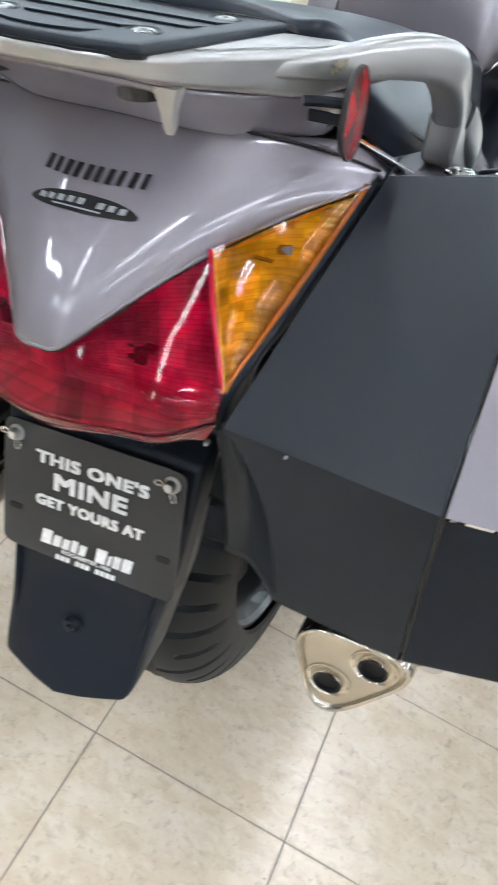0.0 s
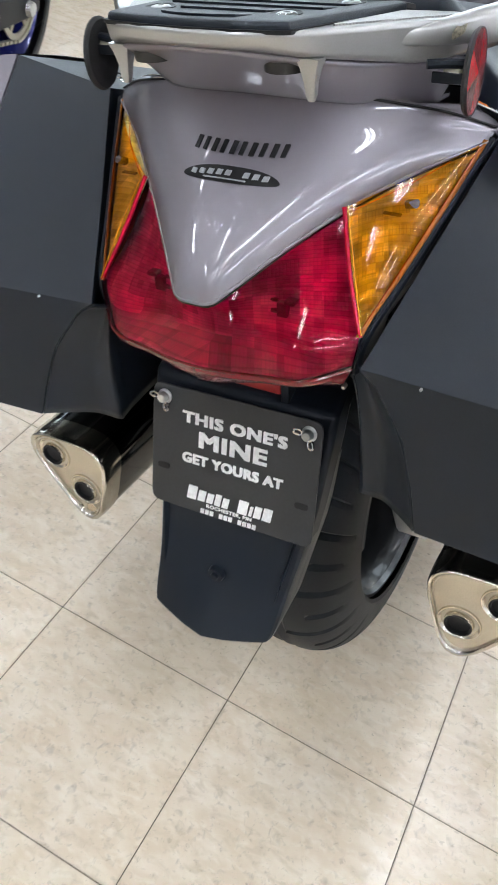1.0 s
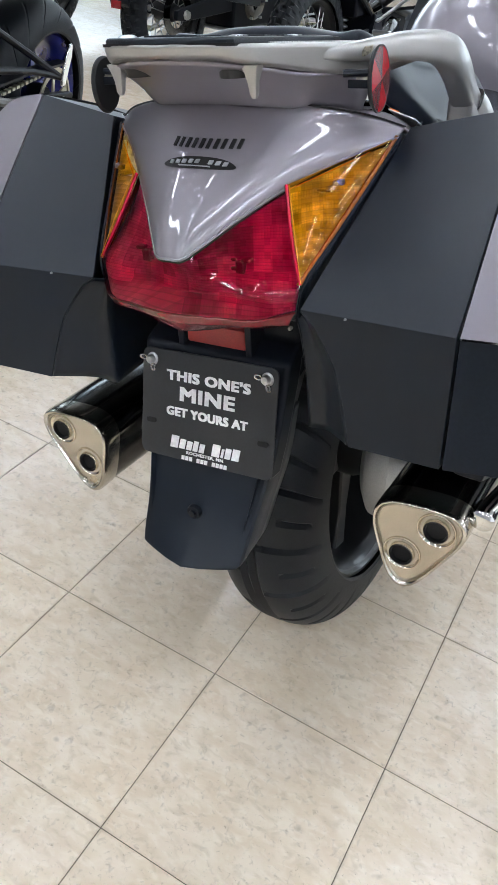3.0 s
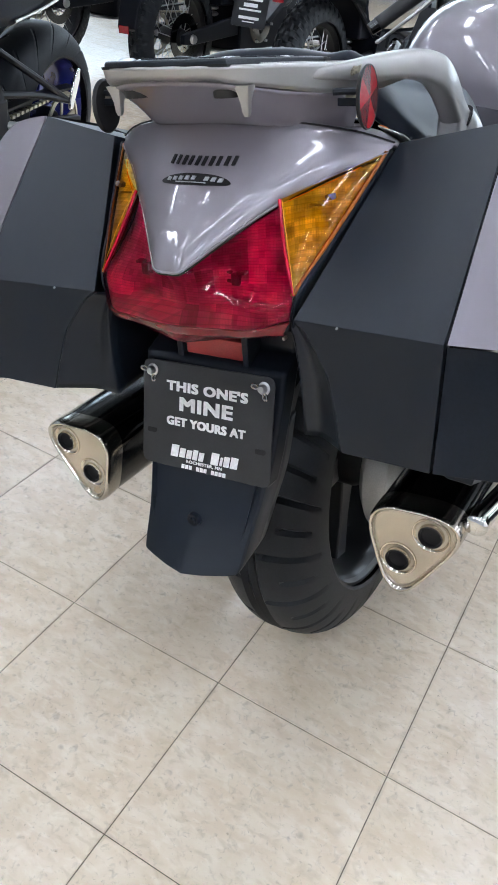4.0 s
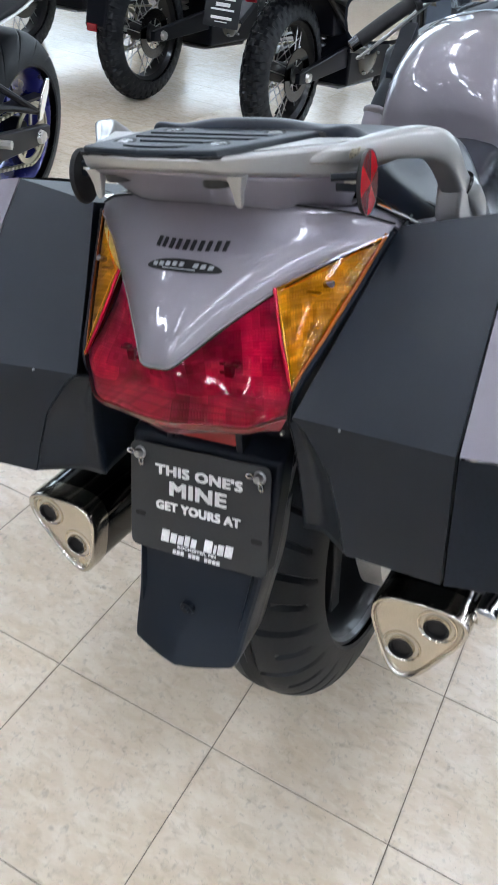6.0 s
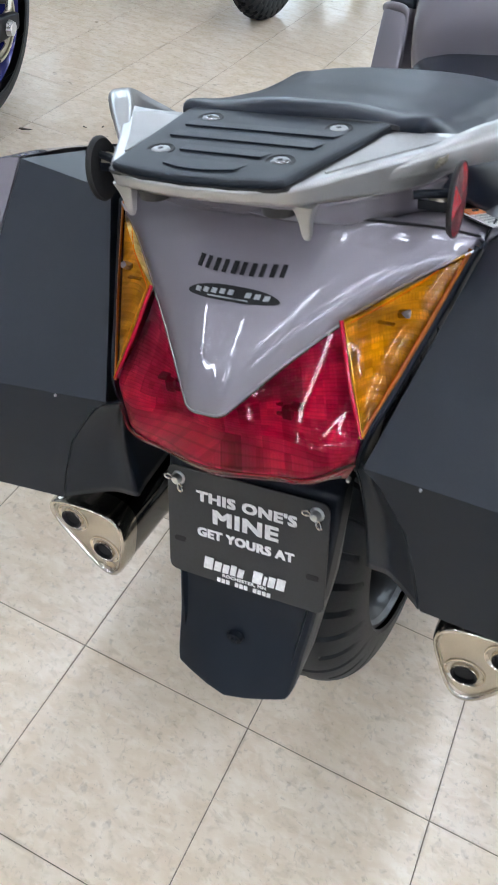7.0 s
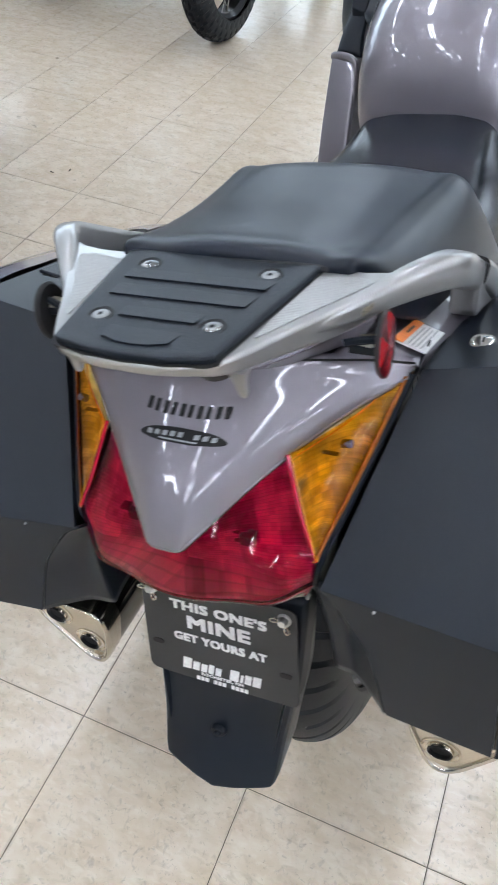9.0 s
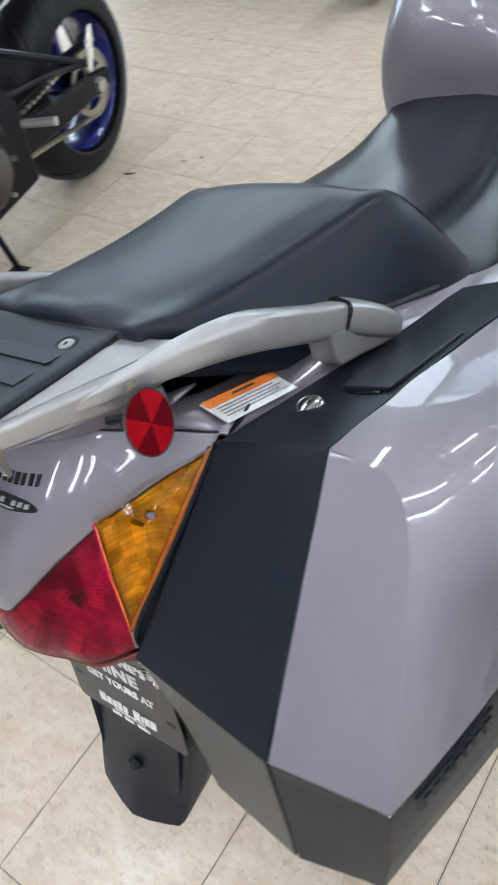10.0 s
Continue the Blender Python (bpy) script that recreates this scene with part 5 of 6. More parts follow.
both("cockpit_panel", cockpit, BLACK, bike, "black cockpit trim", solid=0.003)
both("fairing_pocket", lambda: loft([round_poly([(0.222, 1.235), (0.258, 1.255), (0.275, 1.42), (0.232, 1.42)], 0.012, 4) @ np.array([[1, 0, 0], [0, 1, 0.52]]) + (0, 0, z - 0.52 * 1.24) for z in (0.822, 0.847)]), BLACK, bike, "black pocket lid", bevel=0.004)
screen = part("windscreen", net([[(-0.24, 1.72, 0.92), (-0.12, 1.92, 0.955), (0, 1.98, 0.965), (0.12, 1.92, 0.955), (0.24, 1.72, 0.92)], [(-0.22, 1.62, 1.10), (-0.11, 1.76, 1.13), (0, 1.80, 1.14), (0.11, 1.76, 1.13), (0.22, 1.62, 1.10)],
                                [(-0.17, 1.52, 1.26), (-0.09, 1.62, 1.30), (0, 1.65, 1.31), (0.09, 1.62, 1.30), (0.17, 1.52, 1.26)]], 25, 17), CLEAR, bike, "clear windscreen", solid=0.004)
for s in (1, -1):
    g = part("handlebar", flip(tube([(0.05, 1.36, 1.02), (0.13, 1.37, 1.035), (0.205, 1.345, 1.00), (0.327, 1.265, 0.917)], 0.011, 10, 20), s), BLACK, bike)
    part("hand_grip", flip(tube([(0.220, 1.335, 0.989), (0.274, 1.30, 0.954), (0.327, 1.265, 0.917)], [0.0165, 0.0170, 0.0165], 14, 12), s), RUBBER, g, "black rubber grip")
    part("grip_flange", flip(tube([(0.212, 1.3405, 0.9945), (0.222, 1.3345, 0.9880)], 0.024, 16), s), RUBBER, g)
    part("bar_end", flip(tube([(0.327, 1.265, 0.917), (0.343, 1.254, 0.906)], [0.016, 0.014], 14), s), SMOKE, g)
    part("lever", flip(tube([(0.20, 1.40, 0.985), (0.27, 1.385, 0.935), (0.345, 1.335, 0.880), (0.355, 1.330, 0.874)], [0.009, 0.007, 0.006, 0.008], 8, 16, squash=(1, 0.7)), s), ALLOY, g, "silver control lever")
    part("switch_box", flip(box(0.165, 0.222, 1.325, 1.375, 0.985, 1.035), s), BLACK, g, bevel=0.006)
    mir = part("mirror", flip(loft([[v3(0.375, 1.55, 0.945) + v3(0.092 * math.copysign(abs(math.cos(a)) ** 0.6, math.cos(a)) * k, d, 0.062 * math.copysign(abs(math.sin(a)) ** 0.6, math.sin(a)) * k) for a in np.linspace(0, 2 * math.pi, 20, endpoint=False)] for d, k in ((-0.03, 0.92), (-0.03, 1.0), (0.02, 0.95), (0.07, 0.5))]), s), BLACK, bike, "black fairing mirror")
    part("mirror_glass", flip((loft([[v3(0.375, 1.55, 0.945) + v3(0.084 * math.copysign(abs(math.cos(a)) ** 0.6, math.cos(a)), d, 0.054 * math.copysign(abs(math.sin(a)) ** 0.6, math.sin(a))) for a in np.linspace(0, 2 * math.pi, 20, endpoint=False)] for d in (-0.033, -0.0305)])), s), CHROME, mir)

# ---- running gear ----
AX = (0.315, 0.316)


def tread(step, a):
    """Depth of the road tyre's grooves: step within one pitch of 16, a from the crown to the edge."""
    if abs(a - 1 / 18) < 0.02:
        return 0.007
    if 0.14 < a < 0.80 and step == 0:
        return 0.009
    if 0.36 < a < 0.70 and step == 8:
        return 0.008
    if abs(a - 16 / 18) < 0.02:
        return 0.002
    return 0.0


def tyre(width, radius, seat_r, fn, pitches=22, sweep=1.2, per=16, nw=15, bend=1.4):
    """A tyre in two halves whose rows follow the sweep of the grooves."""
    halves = []
    for side in (1, -1):
        v, f = [], []
        nt = pitches * per
        for i in range(nt):
            k = (i + (per // 2 if side < 0 else 0)) % per
            for j in range(nw):
                a = j / (nw - 1)
                ang = a * 1.62
                th = 2 * math.pi / pitches * (i / per - sweep * a ** bend)
                x = side * width / 2 * math.sin(ang) / math.sin(1.55) * (1.0 if a < 0.95 else 0.97)
                crown = radius - (radius - seat_r) * (1 - math.cos(min(ang, 1.57))) ** 1.25
                r = (seat_r if j == nw - 1 else crown) - fn(k, a)
                v.append((x, r * math.cos(th), r * math.sin(th)))
        for i in range(nt):
            n = (i + 1) % nt
            for j in range(nw - 1):
                q = (i * nw + j, n * nw + j, n * nw + j + 1, i * nw + j + 1)
                f.append(q if side > 0 else q[::-1])
        halves.append((np.array(v), f))
    return merge(*halves)


wheel = part("rear_wheel", moved(tyre(0.172, 0.318, 0.218, tread, 20, -0.55, 16, 19, 2.4), Matrix.Translation((0, *AX))), TYRE, bike, "wide black rear tyre on a dark cast rim", sharp=24)
part("rim", lathe([(-0.07, 0.224), (-0.074, 0.216), (-0.066, 0.208), (-0.045, 0.196), (0.045, 0.196), (0.066, 0.208), (0.074, 0.216), (0.07, 0.224)], (0, *AX), "x", 64), RIM, wheel, "dark grey cast rim")
both("rim_edge", lambda: lathe([(0.068, 0.2225), (0.0755, 0.2195), (0.0755, 0.2140), (0.068, 0.2095)], (0, *AX), "x", 64), GREYTRIM, wheel, "pale rim lip")
for k in range(5):
    a = 2 * math.pi * k / 5 + 0.4
    spoke = loft([[(sx * 0.022, s * wd, r) for sx, s in ((-1, -1), (1, -1), (1, 1), (-1, 1))] for r, wd in ((0.04, 0.026), (0.12, 0.017), (0.2, 0.022))])
    part("spoke", moved(spoke, Matrix.Translation((0, *AX)) @ Matrix.Rotation(a, 4, "X")), RIM, wheel, bevel=0.005)
part("hub", lathe([(-0.08, 0.0), (-0.08, 0.04), (-0.04, 0.055), (0.04, 0.055), (0.08, 0.04), (0.08, 0.0)], (0, *AX), "x", 32), RIM, wheel)
part("brake_disc", lathe([(-0.088, 0.075), (-0.088, 0.150), (-0.083, 0.150), (-0.083, 0.075)], (0, *AX), "x", 48, True), STEEL, wheel)
part("final_drive", lathe([(0.075, 0.0), (0.075, 0.085), (0.088, 0.105), (0.125, 0.105), (0.145, 0.085), (0.150, 0.0)], (0.008, AX[0] - 0.02, AX[1] + 0.01), "x", 36), ALLOY, bike, "cast alloy final drive housing")
for k in range(6):
    a = 2 * math.pi * k / 6 + 0.3
    part("drive_bolt", tube([(0.125, AX[0] - 0.02 + 0.088 * math.cos(a), AX[1] + 0.01 + 0.088 * math.sin(a)), (0.146, AX[0] - 0.02 + 0.088 * math.cos(a), AX[1] + 0.01 + 0.088 * math.sin(a))], 0.009, 6), STEEL, bike)
part("swing_arm", merge(loft([[(0.085, y, z - h), (0.13, y, z - h), (0.13, y, z + h), (0.085, y, z + h)] for y, z, h in ((0.36, 0.32, 0.045), (0.6, 0.34, 0.04), (0.85, 0.35, 0.04))]),
                        loft([[(-0.085, y, z - h), (-0.13, y, z - h), (-0.13, y, z + h), (-0.085, y, z + h)] for y, z, h in ((0.28, 0.32, 0.035), (0.6, 0.34, 0.04), (0.85, 0.35, 0.04))])), BLACK, bike, "black swing arm", bevel=0.008)
part("brake_caliper", box(-0.115, -0.08, 0.40, 0.49, 0.36, 0.43), ALLOY, bike, bevel=0.008)
part("engine", merge(box(-0.18, 0.18, 0.85, 1.30, 0.22, 0.62), lathe([(-0.26, 0.0), (-0.26, 0.09), (-0.2, 0.11), (0.2, 0.11), (0.26, 0.09), (0.26, 0.0)], (0, 1.05, 0.34), "x", 28)), BLACK, bike, "black engine block", bevel=0.02)
part("frame", loft([[(-0.11, y, z), (0.11, y, z), (0.11, y, z + h), (-0.11, y, z + h)] for y, z, h in ((0.10, 0.70, 0.12), (0.45, 0.60, 0.13), (0.80, 0.52, 0.16), (1.35, 0.62, 0.2))]), BLACK, bike, "black frame")
fw = part("front_wheel", moved(tyre(0.12, 0.312, 0.216, lambda a, b: 0.0, 12, 0.0, 8), Matrix.Translation((0, 1.825, 0.318))), TYRE, bike, "black front tyre")
part("rim", lathe([(-0.05, 0.22), (-0.05, 0.205), (-0.03, 0.195), (0.03, 0.195), (0.05, 0.205), (0.05, 0.22)], (0, 1.825, 0.318), "x", 48), RIM, fw)
both("fork_leg", lambda: tube([(0.10, 1.825, 0.318), (0.10, 1.62, 0.80)], 0.027, 12), BLACK, bike)
part("front_fender", net([[(-0.075, 1.825 + 0.335 * math.cos(a), 0.318 + 0.335 * math.sin(a) - 0.03), (0, 1.825 + 0.345 * math.cos(a), 0.318 + 0.345 * math.sin(a)), (0.075, 1.825 + 0.335 * math.cos(a), 0.318 + 0.335 * math.sin(a) - 0.03)] for a in np.linspace(0.5, 2.6, 7)], 9, 21), PAINT, bike, solid=0.004)
part("side_stand", tube([(-0.14, 0.95, 0.27), (-0.26, 0.99, 0.12), (-0.345, 1.0, 0.088)], 0.012, 10, 10), BLACK, bike, "black side stand")

# ---- other motorcycles on the floor; their own axes: rear axle over the origin, y ahead ----
def knob(step, a):
    """Blocks of an off-road tyre."""
    row = int(a * 4.4)
    gap = (a * 4.4) % 1.0
    return 0.011 if a < 0.93 and ((step + 4 * (row % 2)) % 8 in (0, 1, 2) or gap < 0.2) else 0.0


def sport(step, a):
    return 0.004 if 0.2 < a < 0.8 and step == 0 else 0.0


def wheel_parts(parent, y, r, width, rim_r, fn, rim_mat, wired, disc_x):
    c = (0, y, r)
    w = part("wheel", moved(tyre(width, r, rim_r + 0.004, fn, *((36, 0.0, 8, 21) if fn is knob else (16, 1.6, 14, 15))), Matrix.Translation(c)), TYRE, parent, "black knobbly tyre" if fn is knob else "black road tyre", sharp=24)
    h = width * 0.36
    part("rim", lathe([(-h, rim_r + 0.006), (-h - 0.004, rim_r - 0.004), (-h * 0.7, rim_r - 0.020), (h * 0.7, rim_r - 0.020), (h + 0.004, rim_r - 0.004), (h, rim_r + 0.006)], c, "x", 56), rim_mat, w, "painted wheel rim")
    part("hub", lathe([(-0.07, 0.0), (-0.07, 0.035), (-0.05, 0.045), (0.05, 0.045), (0.07, 0.035), (0.07, 0.0)], c, "x", 24), RIM if wired else BIKE_BLACK, w)
    if wired:
        for k in range(28):
            a = 2 * math.pi * k / 28
            b = a + (0.32 if k % 2 else -0.32)
            s = 1 if k % 4 < 2 else -1
            part("spoke", tube([(0.05 * s, y + 0.042 * math.cos(b), r + 0.042 * math.sin(b)), (0.012 * s, y + (rim_r - 0.018) * math.cos(a), r + (rim_r - 0.018) * math.sin(a))], 0.0026, 5), STEEL, w)
    else:
        for k in range(5):
            a = 2 * math.pi * k / 5
            blade = loft([[(sx * 0.02, s * wd, q) for sx, s in ((-1, -1), (1, -1), (1, 1), (-1, 1))] for q, wd in ((0.04, 0.022), (rim_r * 0.55, 0.013), (rim_r - 0.015, 0.017))])
            part("spoke", moved(blade, Matrix.Translation(c) @ Matrix.Rotation(a, 4, "X")), rim_mat, w, bevel=0.004)
    part("brake_disc", lathe([(disc_x, 0.07), (disc_x, 0.115), (disc_x + 0.005, 0.115), (disc_x + 0.005, 0.07)], c, "x", 40, True), SMOKE if wired else STEEL, w, "steel brake disc")
    return w


def other_bike(label, m, off_road, rim_mat, body_mat, low_tail=False):
    b = thing("motorcycle", label, "motorcycle", m, "other motorcycles on show")
    r, rw, base = (0.325, 0.13, 1.42) if off_road else (0.306, 0.185, 1.40)
    rim_r = 0.228 if off_road else 0.205
    fn = knob if off_road else sport
    rear_w = wheel_parts(b, 0, r, rw, rim_r, fn, rim_mat, off_road, 0.075 if off_road else 0.085)
    wheel_parts(b, base, r * (1.05 if off_road else 0.95), 0.10 if off_road else 0.12, rim_r * (1.1 if off_road else 1.0), fn, rim_mat, off_road, 0.07)
    # chain drive on the left
    sp = part("sprocket", merge(lathe([(-0.100, 0.080), (-0.100, 0.098), (-0.095, 0.098), (-0.095, 0.080)], (0, 0, r), "x", 44, True),
                                *[moved(box(-0.100, -0.095, -0.007, 0.007, 0.03, 0.084), Matrix.Translation((0, 0, r)) @ Matrix.Rotation(2 * math.pi * k / 5, 4, "X")) for k in range(5)]), BRASS, b, "pale rear sprocket")
    links = []
    for k in range(60):
        t = k / 60
        if t < 0.3:
            a = math.pi / 2 + math.pi * t / 0.3
            y, z, tilt = 0.103 * math.cos(a), 0.103 * math.sin(a), a + math.pi / 2
        else:
            u = (t - 0.3) / 0.7
            low = u > 0.5
            q = (u * 2 if not low else u * 2 - 1)
            y = q * 0.56
            z = (-1 if low else 1) * (0.103 - 0.062 * q) + 0.035 * q
            tilt = 0.0
        links.append(moved(box(-0.105, -0.090, -0.0085, 0.0085, -0.0045, 0.0045), Matrix.Translation((0, y, r + z)) @ Matrix.Rotation(tilt, 4, "X")))
    part("chain", merge(*links), BRASS, b, "pale metal drive chain")
    part("axle_nut", tube([(-0.13, 0, r), (-0.105, 0, r)], 0.018, 6), STEEL, b)
    for s in (1, -1):
        part("swing_arm", flip(loft([[(0.108, y, z - h), (0.135, y, z - h), (0.135, y, z + h), (0.108, y, z + h)] for y, z, h in ((-0.075, r, 0.022), (0.0, r + 0.002, 0.032), (0.3, r + 0.03, 0.045), (0.56, r + 0.05, 0.05))]), s), BIKE_BLACK, b, "swing arm", bevel=0.006)
        part("axle_block", flip(tube([(0.130, 0, r), (0.150, 0, r)], [0.026, 0.02], 8), s), STEEL, b)
        part("footpeg", flip(tube([(0.14, 0.42, 0.40), (0.25, 0.40, 0.41)], 0.013, 8), s), ALLOY, b)
        part("peg_bracket", flip(loft([[(0.13, 0.40, 0.39), (0.15, 0.40, 0.39), (0.15, 0.45, 0.39), (0.13, 0.45, 0.39)], [(0.12, 0.50, 0.62), (0.14, 0.50, 0.62), (0.14, 0.55, 0.62), (0.12, 0.55, 0.62)]]), s), BIKE_BLACK, b)
        if off_road:
            part("subframe_bar", flip(tube([(0.10, 0.50, 0.60), (0.11, 0.15, 0.74), (0.09, -0.12, 0.82)], 0.012, 8, 12), s), BIKE_BLACK, b)
            part("subframe_bar", flip(tube([(0.12, 0.45, 0.46), (0.12, 0.20, 0.62), (0.10, -0.02, 0.78)], 0.011, 8, 12), s), BIKE_BLACK, b)
        else:
            part("hanger_bar", flip(tube([(0.165, 0.085, 0.415), (0.15, 0.25, 0.505), (0.12, 0.46, 0.62)], 0.011, 8, 10), s), BIKE_BLACK, b, "black foot hanger bar")
            part("hanger_bar", flip(tube([(0.165, 0.085, 0.415), (0.15, 0.26, 0.460), (0.13, 0.46, 0.49)], 0.011, 8, 10), s), BIKE_BLACK, b)
            part("heel_plate", flip(loft([[(0.172, y - w, z), (0.182, y - w, z), (0.182, y + w, z), (0.172, y + w, z)] for y, z, w in ((0.088, 0.390, 0.012), (0.076, 0.425, 0.018), (0.055, 0.475, 0.020), (0.042, 0.51, 0.010))]), s), CHROME, b, "polished heel plate", bevel=0.004)
        part("fork_leg", flip(tube([(0.095, base, r), (0.095, base - 0.10, 0.62), (0.095, base - 0.22, 1.02)], [0.028, 0.030, 0.024], 10), s), BIKE_BLACK, b)
        part("handlebar", flip(tube([(0.0, base - 0.26, 1.06), (0.12, base - 0.27, 1.09), (0.26, base - 0.33, 1.10), (0.39, base - 0.37, 1.09)], 0.011, 8, 16), s), BIKE_BLACK, b)
        part("hand_grip", flip(tube([(0.27, base - 0.333, 1.10), (0.40, base - 0.373, 1.09)], 0.017, 10), s), RUBBER, b)
        part("indicator", flip(merge(tube([(0.06, -0.20, 0.78), (0.13, -0.205, 0.78)], 0.006, 6), tube([(0.13, -0.185, 0.78), (0.13, -0.235, 0.775)], [0.018, 0.012], 10)), s), BIKE_BLACK, b)
    part("chain_guard", loft([[(-0.125, y, z), (-0.085, y, z), (-0.085, y, z + 0.008), (-0.125, y, z + 0.008)] for y, z in ((-0.05, r + 0.115), (0.2, r + 0.125), (0.42, r + 0.12))]), BIKE_BLACK, b)
    part("shock", merge(*[lathe([(z, 0.018), (z + 0.008, 0.032), (z + 0.016, 0.032), (z + 0.024, 0.018)], (0, 0.36, 0), "z", 14) for z in np.arange(0.40, 0.62, 0.03)]), STEEL, b, "coil shock absorber")
    eng = part("engine", merge(box(-0.15, 0.15, 0.42, 0.92, 0.23, 0.48), loft([[(-0.13, y, z), (0.13, y, z), (0.13, y + 0.16, z + 0.03), (-0.13, y + 0.16, z + 0.03)] for y, z in ((0.66, 0.44), (0.72, 0.70))])), BIKE_BLACK, b, "black engine", bevel=0.012)
    for s in (1, -1):
        part("engine_cover", flip(lathe([(0.15, 0.10), (0.165, 0.092), (0.178, 0.07), (0.180, 0.0)], (0, 0.62, 0.36), "x", 28), s), SMOKE, eng)
        for k in range(6):
            a = 2 * math.pi * k / 6
            part("cover_bolt", flip(tube([(0.16, 0.62 + 0.096 * math.cos(a), 0.36 + 0.096 * math.sin(a)), (0.176, 0.62 + 0.096 * math.cos(a), 0.36 + 0.096 * math.sin(a))], 0.007, 6), s), STEEL, eng)
    for k in range(6):
        part("cooling_fin", loft([[(-0.145, 0.665 + 0.01 * k, 0.47 + 0.035 * k), (0.145, 0.665 + 0.01 * k, 0.47 + 0.035 * k), (0.145, 0.85 + 0.01 * k, 0.50 + 0.035 * k), (-0.145, 0.85 + 0.01 * k, 0.50 + 0.035 * k)],
                                  [(-0.145, 0.665 + 0.01 * k, 0.476 + 0.035 * k), (0.145, 0.665 + 0.01 * k, 0.476 + 0.035 * k), (0.145, 0.85 + 0.01 * k, 0.506 + 0.035 * k), (-0.145, 0.85 + 0.01 * k, 0.506 + 0.035 * k)]]), SMOKE, eng)
    part("frame_spar", merge(*[flip(tube([(0.13, 0.52, 0.42), (0.16, 0.62, 0.74), (0.12, 0.95, 0.88), (0.05, 1.18, 0.95)], 0.024, 8, 16), s) for s in (1, -1)]), BIKE_BLACK, b)
    part("exhaust_pipe", tube([(0.10, 0.86, 0.60), (0.14, 0.95, 0.52), (0.16, 0.85, 0.46), (0.16, 0.55, 0.52), (0.165, 0.30, 0.62), (0.17, 0.05, 0.70), (0.17, -0.15, 0.74)] if off_road else [(0.10, 0.86, 0.60), (0.12, 0.98, 0.40), (0.12, 0.85, 0.22), (0.14, 0.55, 0.24), (0.17, 0.30, 0.40), (0.19, 0.05, 0.52), (0.19, -0.15, 0.60)], [0.02, 0.02, 0.02, 0.022, 0.030, 0.05, 0.046], 12, 40), BIKE_BLACK if off_road else SMOKE, b, "dark exhaust")
    part("fuel_tank", loft([[(w * math.cos(a), y, zc + h * math.sin(a)) for a in np.linspace(0, 2 * math.pi, 20, endpoint=False)] for y, w, zc, h in ((0.55, 0.06, 0.80, 0.04), (0.62, 0.12, 0.83, 0.08), (0.80, 0.17, 0.88, 0.12), (1.0, 0.17, 0.90, 0.12), (1.12, 0.10, 0.92, 0.08))], 18), body_mat, b, "fuel tank", sharp=70)
    seat_rows = [[(-w, y, z - drop), (-w, y, z - 0.012), (-w * 0.7, y, z), (0, y, z + 0.004), (w * 0.7, y, z), (w, y, z - 0.012), (w, y, z - drop)] for drop in (0.05 if off_road else 0.12,) for y, w, z in
                 (((-0.20, 0.05, 0.90), (-0.05, 0.09, 0.885), (0.2, 0.11, 0.86), (0.45, 0.10, 0.84), (0.62, 0.08, 0.86)) if off_road else ((-0.18, 0.05, 0.92), (-0.08, 0.125, 0.905), (0.05, 0.142, 0.86), (0.18, 0.140, 0.82), (0.40, 0.13, 0.785), (0.60, 0.08, 0.81)))]
    part("seat", net(seat_rows, 25, 25), VINYL, b, "black seat", solid=0.03, sharp=75)
    part("tail", loft([[(-w, y, z), (w, y, z), (w * 0.8, y, z + h), (-w * 0.8, y, z + h)] for y, w, z, h in ((-0.26, 0.035, 0.83, 0.05), (-0.10, 0.085, 0.80, 0.06), (0.15, 0.11, 0.76, 0.06), (0.45, 0.10, 0.74, 0.06))]), body_mat, b, "tail fairing", bevel=0.008)
    part("seat_trim", merge(*[flip(tube([(0.060, -0.18, 0.85), (0.130, -0.08, 0.795), (0.148, 0.05, 0.745), (0.146, 0.18, 0.705), (0.136, 0.36, 0.675)], 0.0045, 8, 16), s) for s in (1, -1)]), STEEL, b, "silver seat trim") if not off_road else None
    if off_road:
        for s in (1, -1):
            part("side_panel", flip(loft([[(x, y + 0.06 * (z - 0.5), z) for y, z in ((0.10, 0.66), (0.46, 0.50), (0.62, 0.52), (0.60, 0.80), (0.12, 0.80))] for x in (0.118, 0.128)]), s), BIKE_BLACK, b, "black side panel", bevel=0.005)
            part("radiator_shroud", flip(loft([[(x, y, z) for y, z in ((0.86, 0.52), (1.02, 0.56), (1.10, 0.86), (0.86, 0.88))] for x in (0.150, 0.165)]), s), BIKE_BLACK, b, "black shroud", bevel=0.006)
        part("skid_plate", loft([[(-w, y, z), (w, y, z), (w * 0.9, y, z + 0.012), (-w * 0.9, y, z + 0.012)] for y, z, w in ((0.40, 0.215, 0.12), (0.80, 0.205, 0.13), (1.0, 0.36, 0.10))]), ALLOY, b, "alloy skid plate", bevel=0.004)
        part("air_box", box(-0.10, 0.10, 0.30, 0.64, 0.46, 0.74), BIKE_BLACK, b, bevel=0.015)
        part("rear_fender", loft([[(-w, y, z), (-w * 0.9, y - 0.012, z + 0.014), (w * 0.9, y - 0.012, z + 0.014), (w, y, z)] for w, y, z in ((0.075, 0.05, 0.76), (0.075, -0.15, 0.765), (0.070, -0.28, 0.70), (0.045 + 0.015 * low_tail, -0.36 - 0.10 * (not low_tail), 0.57 - 0.20 * low_tail))]), BIKE_BLACK, b, "black rear mudguard", bevel=0.003)
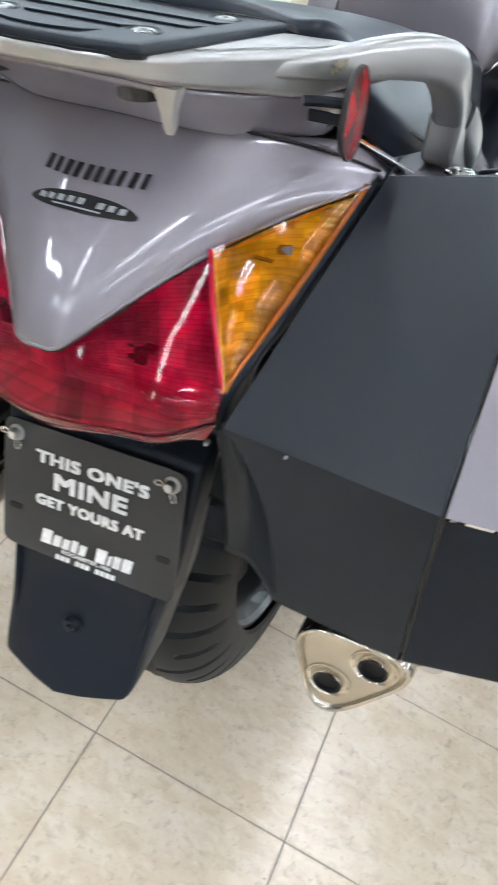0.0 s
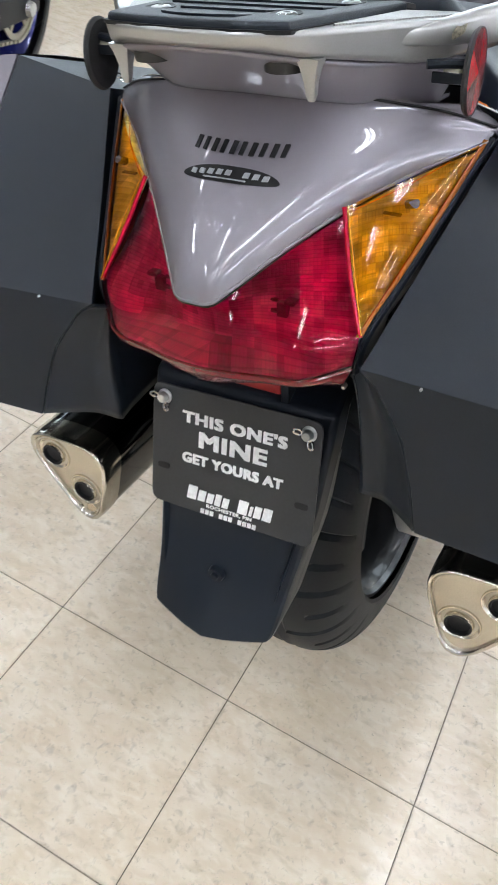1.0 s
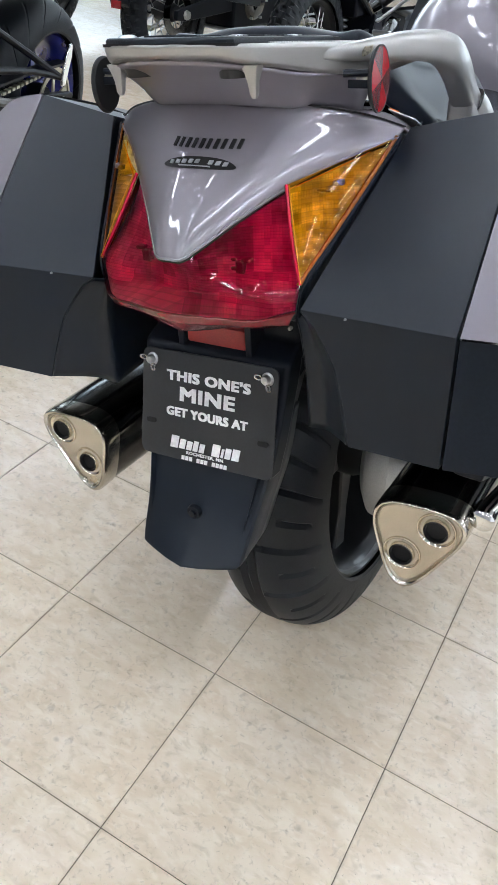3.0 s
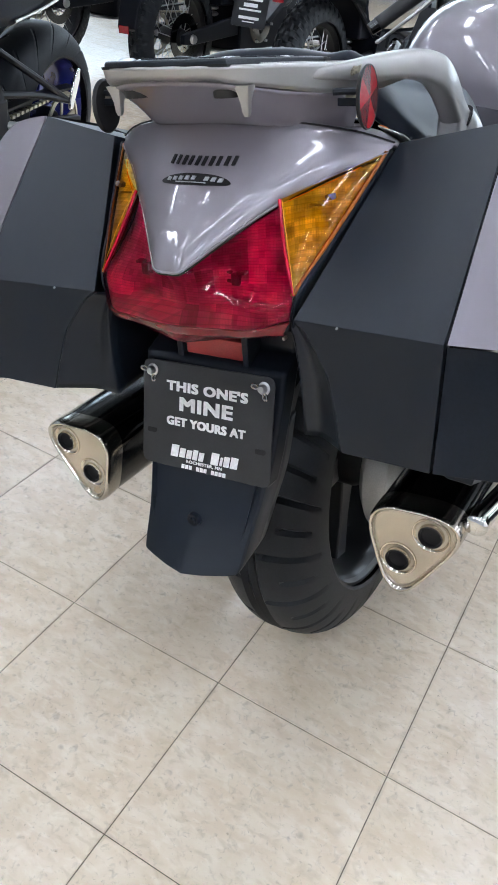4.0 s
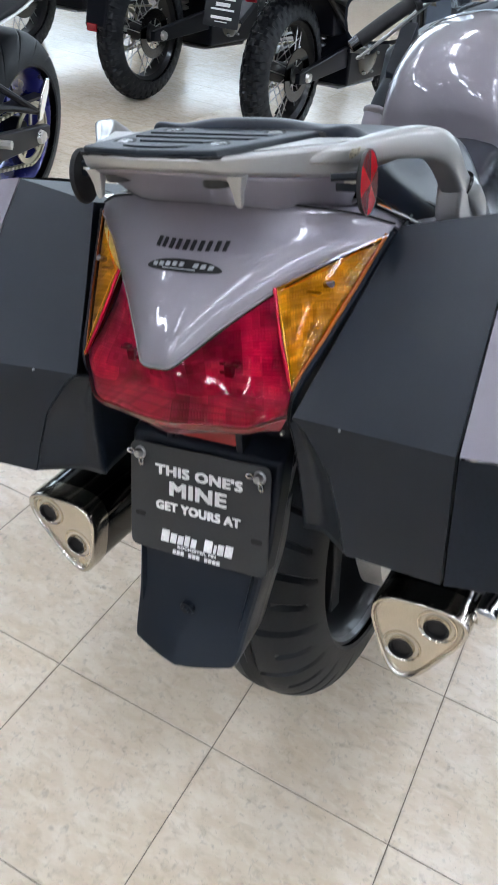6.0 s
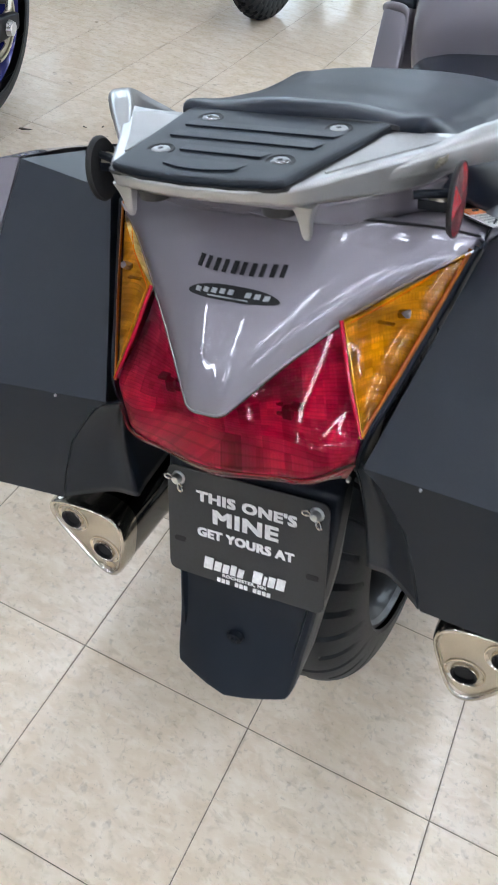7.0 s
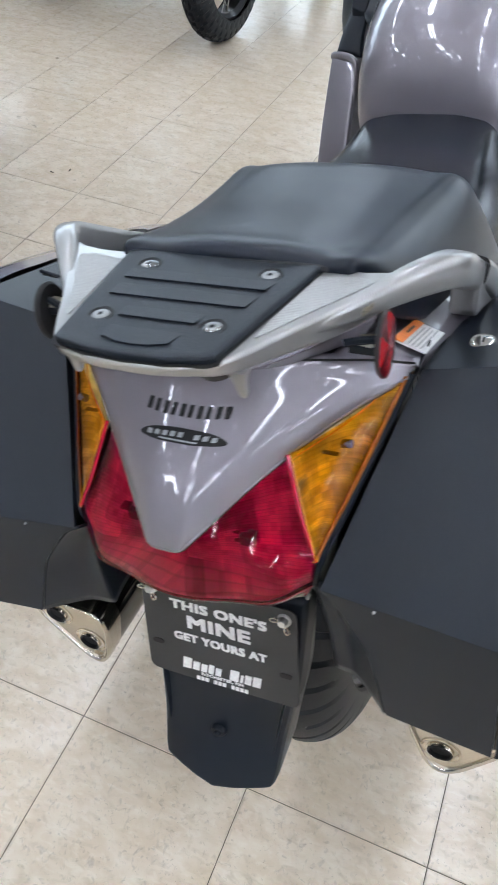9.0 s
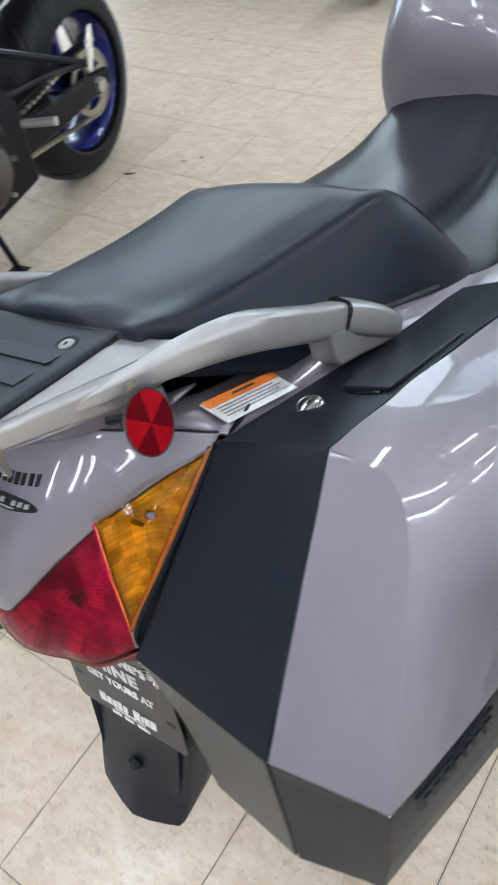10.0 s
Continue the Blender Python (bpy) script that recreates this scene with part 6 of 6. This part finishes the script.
        ph = part("plate_bracket", prism(round_poly([(-0.085, -0.065), (0.085, -0.065), (0.085, 0.065), (-0.085, 0.065)], 0.01), -0.001, 0.001), PLATEBLK, b, "black dealer plate", m=pose(-0.03, -0.49, 0.615, 76, 0, 0) @ pose(0, 0, 0.006))
        for y, w, h in ((0.040, 0.055, 0.010), (0.018, 0.034, 0.014), (0.0, 0.055, 0.007), (-0.030, 0.050, 0.011), (-0.045, 0.03, 0.004)):
            part("plate_bar", box(-w, w, y - h / 2, y + h / 2, 0.0012, 0.002), WHITE, ph)
    part("tail_lamp", box(-0.035, 0.035, -0.275, -0.245, 0.80, 0.84), REDP, b, "red tail lamp", bevel=0.004)
    if off_road:
        part("red_reflector", box(*((-0.03, 0.03, -0.392, -0.384, 0.36, 0.395) if low_tail else (0.08, 0.13, -0.505, -0.497, 0.66, 0.695))), REDP, b, "red reflector", bevel=0.002)
    part("headlamp", lathe([(base - 0.02, 0.0), (base - 0.02, 0.07), (base - 0.10, 0.085), (base - 0.17, 0.05), (base - 0.18, 0.0)], (0, 0, 0.93), "y", 24), BIKE_BLACK, b)
    part("front_fender", net([[(-0.06, base + q * math.cos(a), r + q * math.sin(a)), (0, base + (q + 0.01) * math.cos(a), r + (q + 0.01) * math.sin(a)), (0.06, base + q * math.cos(a), r + q * math.sin(a))] for q in (0.37 if not off_road else 0.42,) for a in np.linspace(0.4, 2.6, 6)], 7, 17), body_mat, b, solid=0.004)
    part("side_stand", tube([(-0.13, 0.50, 0.30), (-0.20, 0.49, 0.15), (-0.27, 0.47, 0.012)] if off_road else [(-0.16, 0.70, 0.32), (-0.12, 0.64, 0.16), (-0.09, 0.585, 0.012)], 0.010, 8, 8), BIKE_BLACK, b, "black side stand")
    sf = (-0.27, 0.47) if off_road else (-0.09, 0.585)
    part("stand_foot", box(sf[0] - 0.03, sf[0] + 0.03, sf[1] - 0.02, sf[1] + 0.02, 0.002, 0.012), BIKE_BLACK, b)
    return b


other_bike("dark road motorcycle with blue wheels and gold chain", pose(-1.695, 1.46, -0.004, 0, -3, 192), False, BLUE, GLOSSY)
trail = other_bike("black trail motorcycle with knobbly tyres", pose(-1.345, 3.00, 0, 0, -3, -4), True, RIM, GLOSSY)
other_bike("black trail motorcycle with a long rear mudguard", pose(-2.22, 3.14, 0, 0, -3, -4), True, RIM, GLOSSY, True)
copy_thing(trail, pose(-3.20, 3.30, 0, 0, -3, -4))
copy_thing(trail, pose(1.24, 0.22, 0, 0, -3, 3))

# bits of dry leaf on the floor
for x, y, s, a in ((-1.505, 1.468, 0.020, 30), (-1.320, 1.640, 0.008, 100), (-1.365, 1.60, 0.007, 10)):
    q = [(s * math.cos(t) * (1 + 0.3 * math.sin(3 * t)), 0.35 * s * math.sin(t) * (1 + 0.4 * math.cos(2 * t))) for t in np.linspace(0, 2 * math.pi, 12, endpoint=False)]
    tagged(part("floor_debris", loft([[(u, v, 0.0005) for u, v in q], [(u * 0.8, v * 0.8, 0.003 + 0.002 * math.sin(9 * u / s)) for u, v in q]]), DEBRIS, None, m=pose(x, y, 0, 0, 0, a)), "small dark dry leaf scrap on the floor", "debris")

# ---- tiled floor ----
T = 0.3048
floor = tagged(part("floor", box(X0, X1, Y0, Y1, -0.12, -0.0012), JOINT), "cream streaked vinyl tile floor with dark joints", "floor", kind="structure")
G = 0.0007


def tile_vf(x, y):
    a, b = x + G, x + T - G
    c, d = y + G, y + T - G
    e_ = 0.0008
    v = [(a, c, -0.002), (b, c, -0.002), (b, d, -0.002), (a, d, -0.002), (a, c, -e_), (b, c, -e_), (b, d, -e_), (a, d, -e_), (a + e_, c + e_, 0), (b - e_, c + e_, 0), (b - e_, d - e_, 0), (a + e_, d - e_, 0)]
    f = [(8, 9, 10, 11)] + [(i, (i + 1) % 4, 4 + (i + 1) % 4, 4 + i) for i in range(4)] + [(4 + i, 4 + (i + 1) % 4, 8 + (i + 1) % 4, 8 + i) for i in range(4)]
    return v, f


tile_mesh = raw(tile_vf(0, 0), TILE, "tile", sharp=20)
rest_v, rest_f = [], []
for i in range(math.floor(X0 / T), math.ceil(X1 / T)):
    for j in range(math.floor(Y0 / T), math.ceil(Y1 / T)):
        if -10 <= i < 5 and -4 <= j < 14:
            ob = new("tile", tile_mesh)
            ob.parent = floor
            ob.location = (i * T, j * T, 0)
        elif X0 <= i * T and (i + 1) * T <= X1 and Y0 <= j * T and (j + 1) * T <= Y1:
            v, f = tile_vf(i * T, j * T)
            k = len(rest_v)
            rest_v += v
            rest_f += [tuple(q + k for q in face) for face in f]
me = bpy.data.meshes.new("tiles")
me.from_pydata(rest_v, [], rest_f)
me.materials.append(TILE)
far_tiles = new("tiles", me)
far_tiles.parent = floor
tagged(far_tiles, "further cream vinyl tiles", kind="stuff")
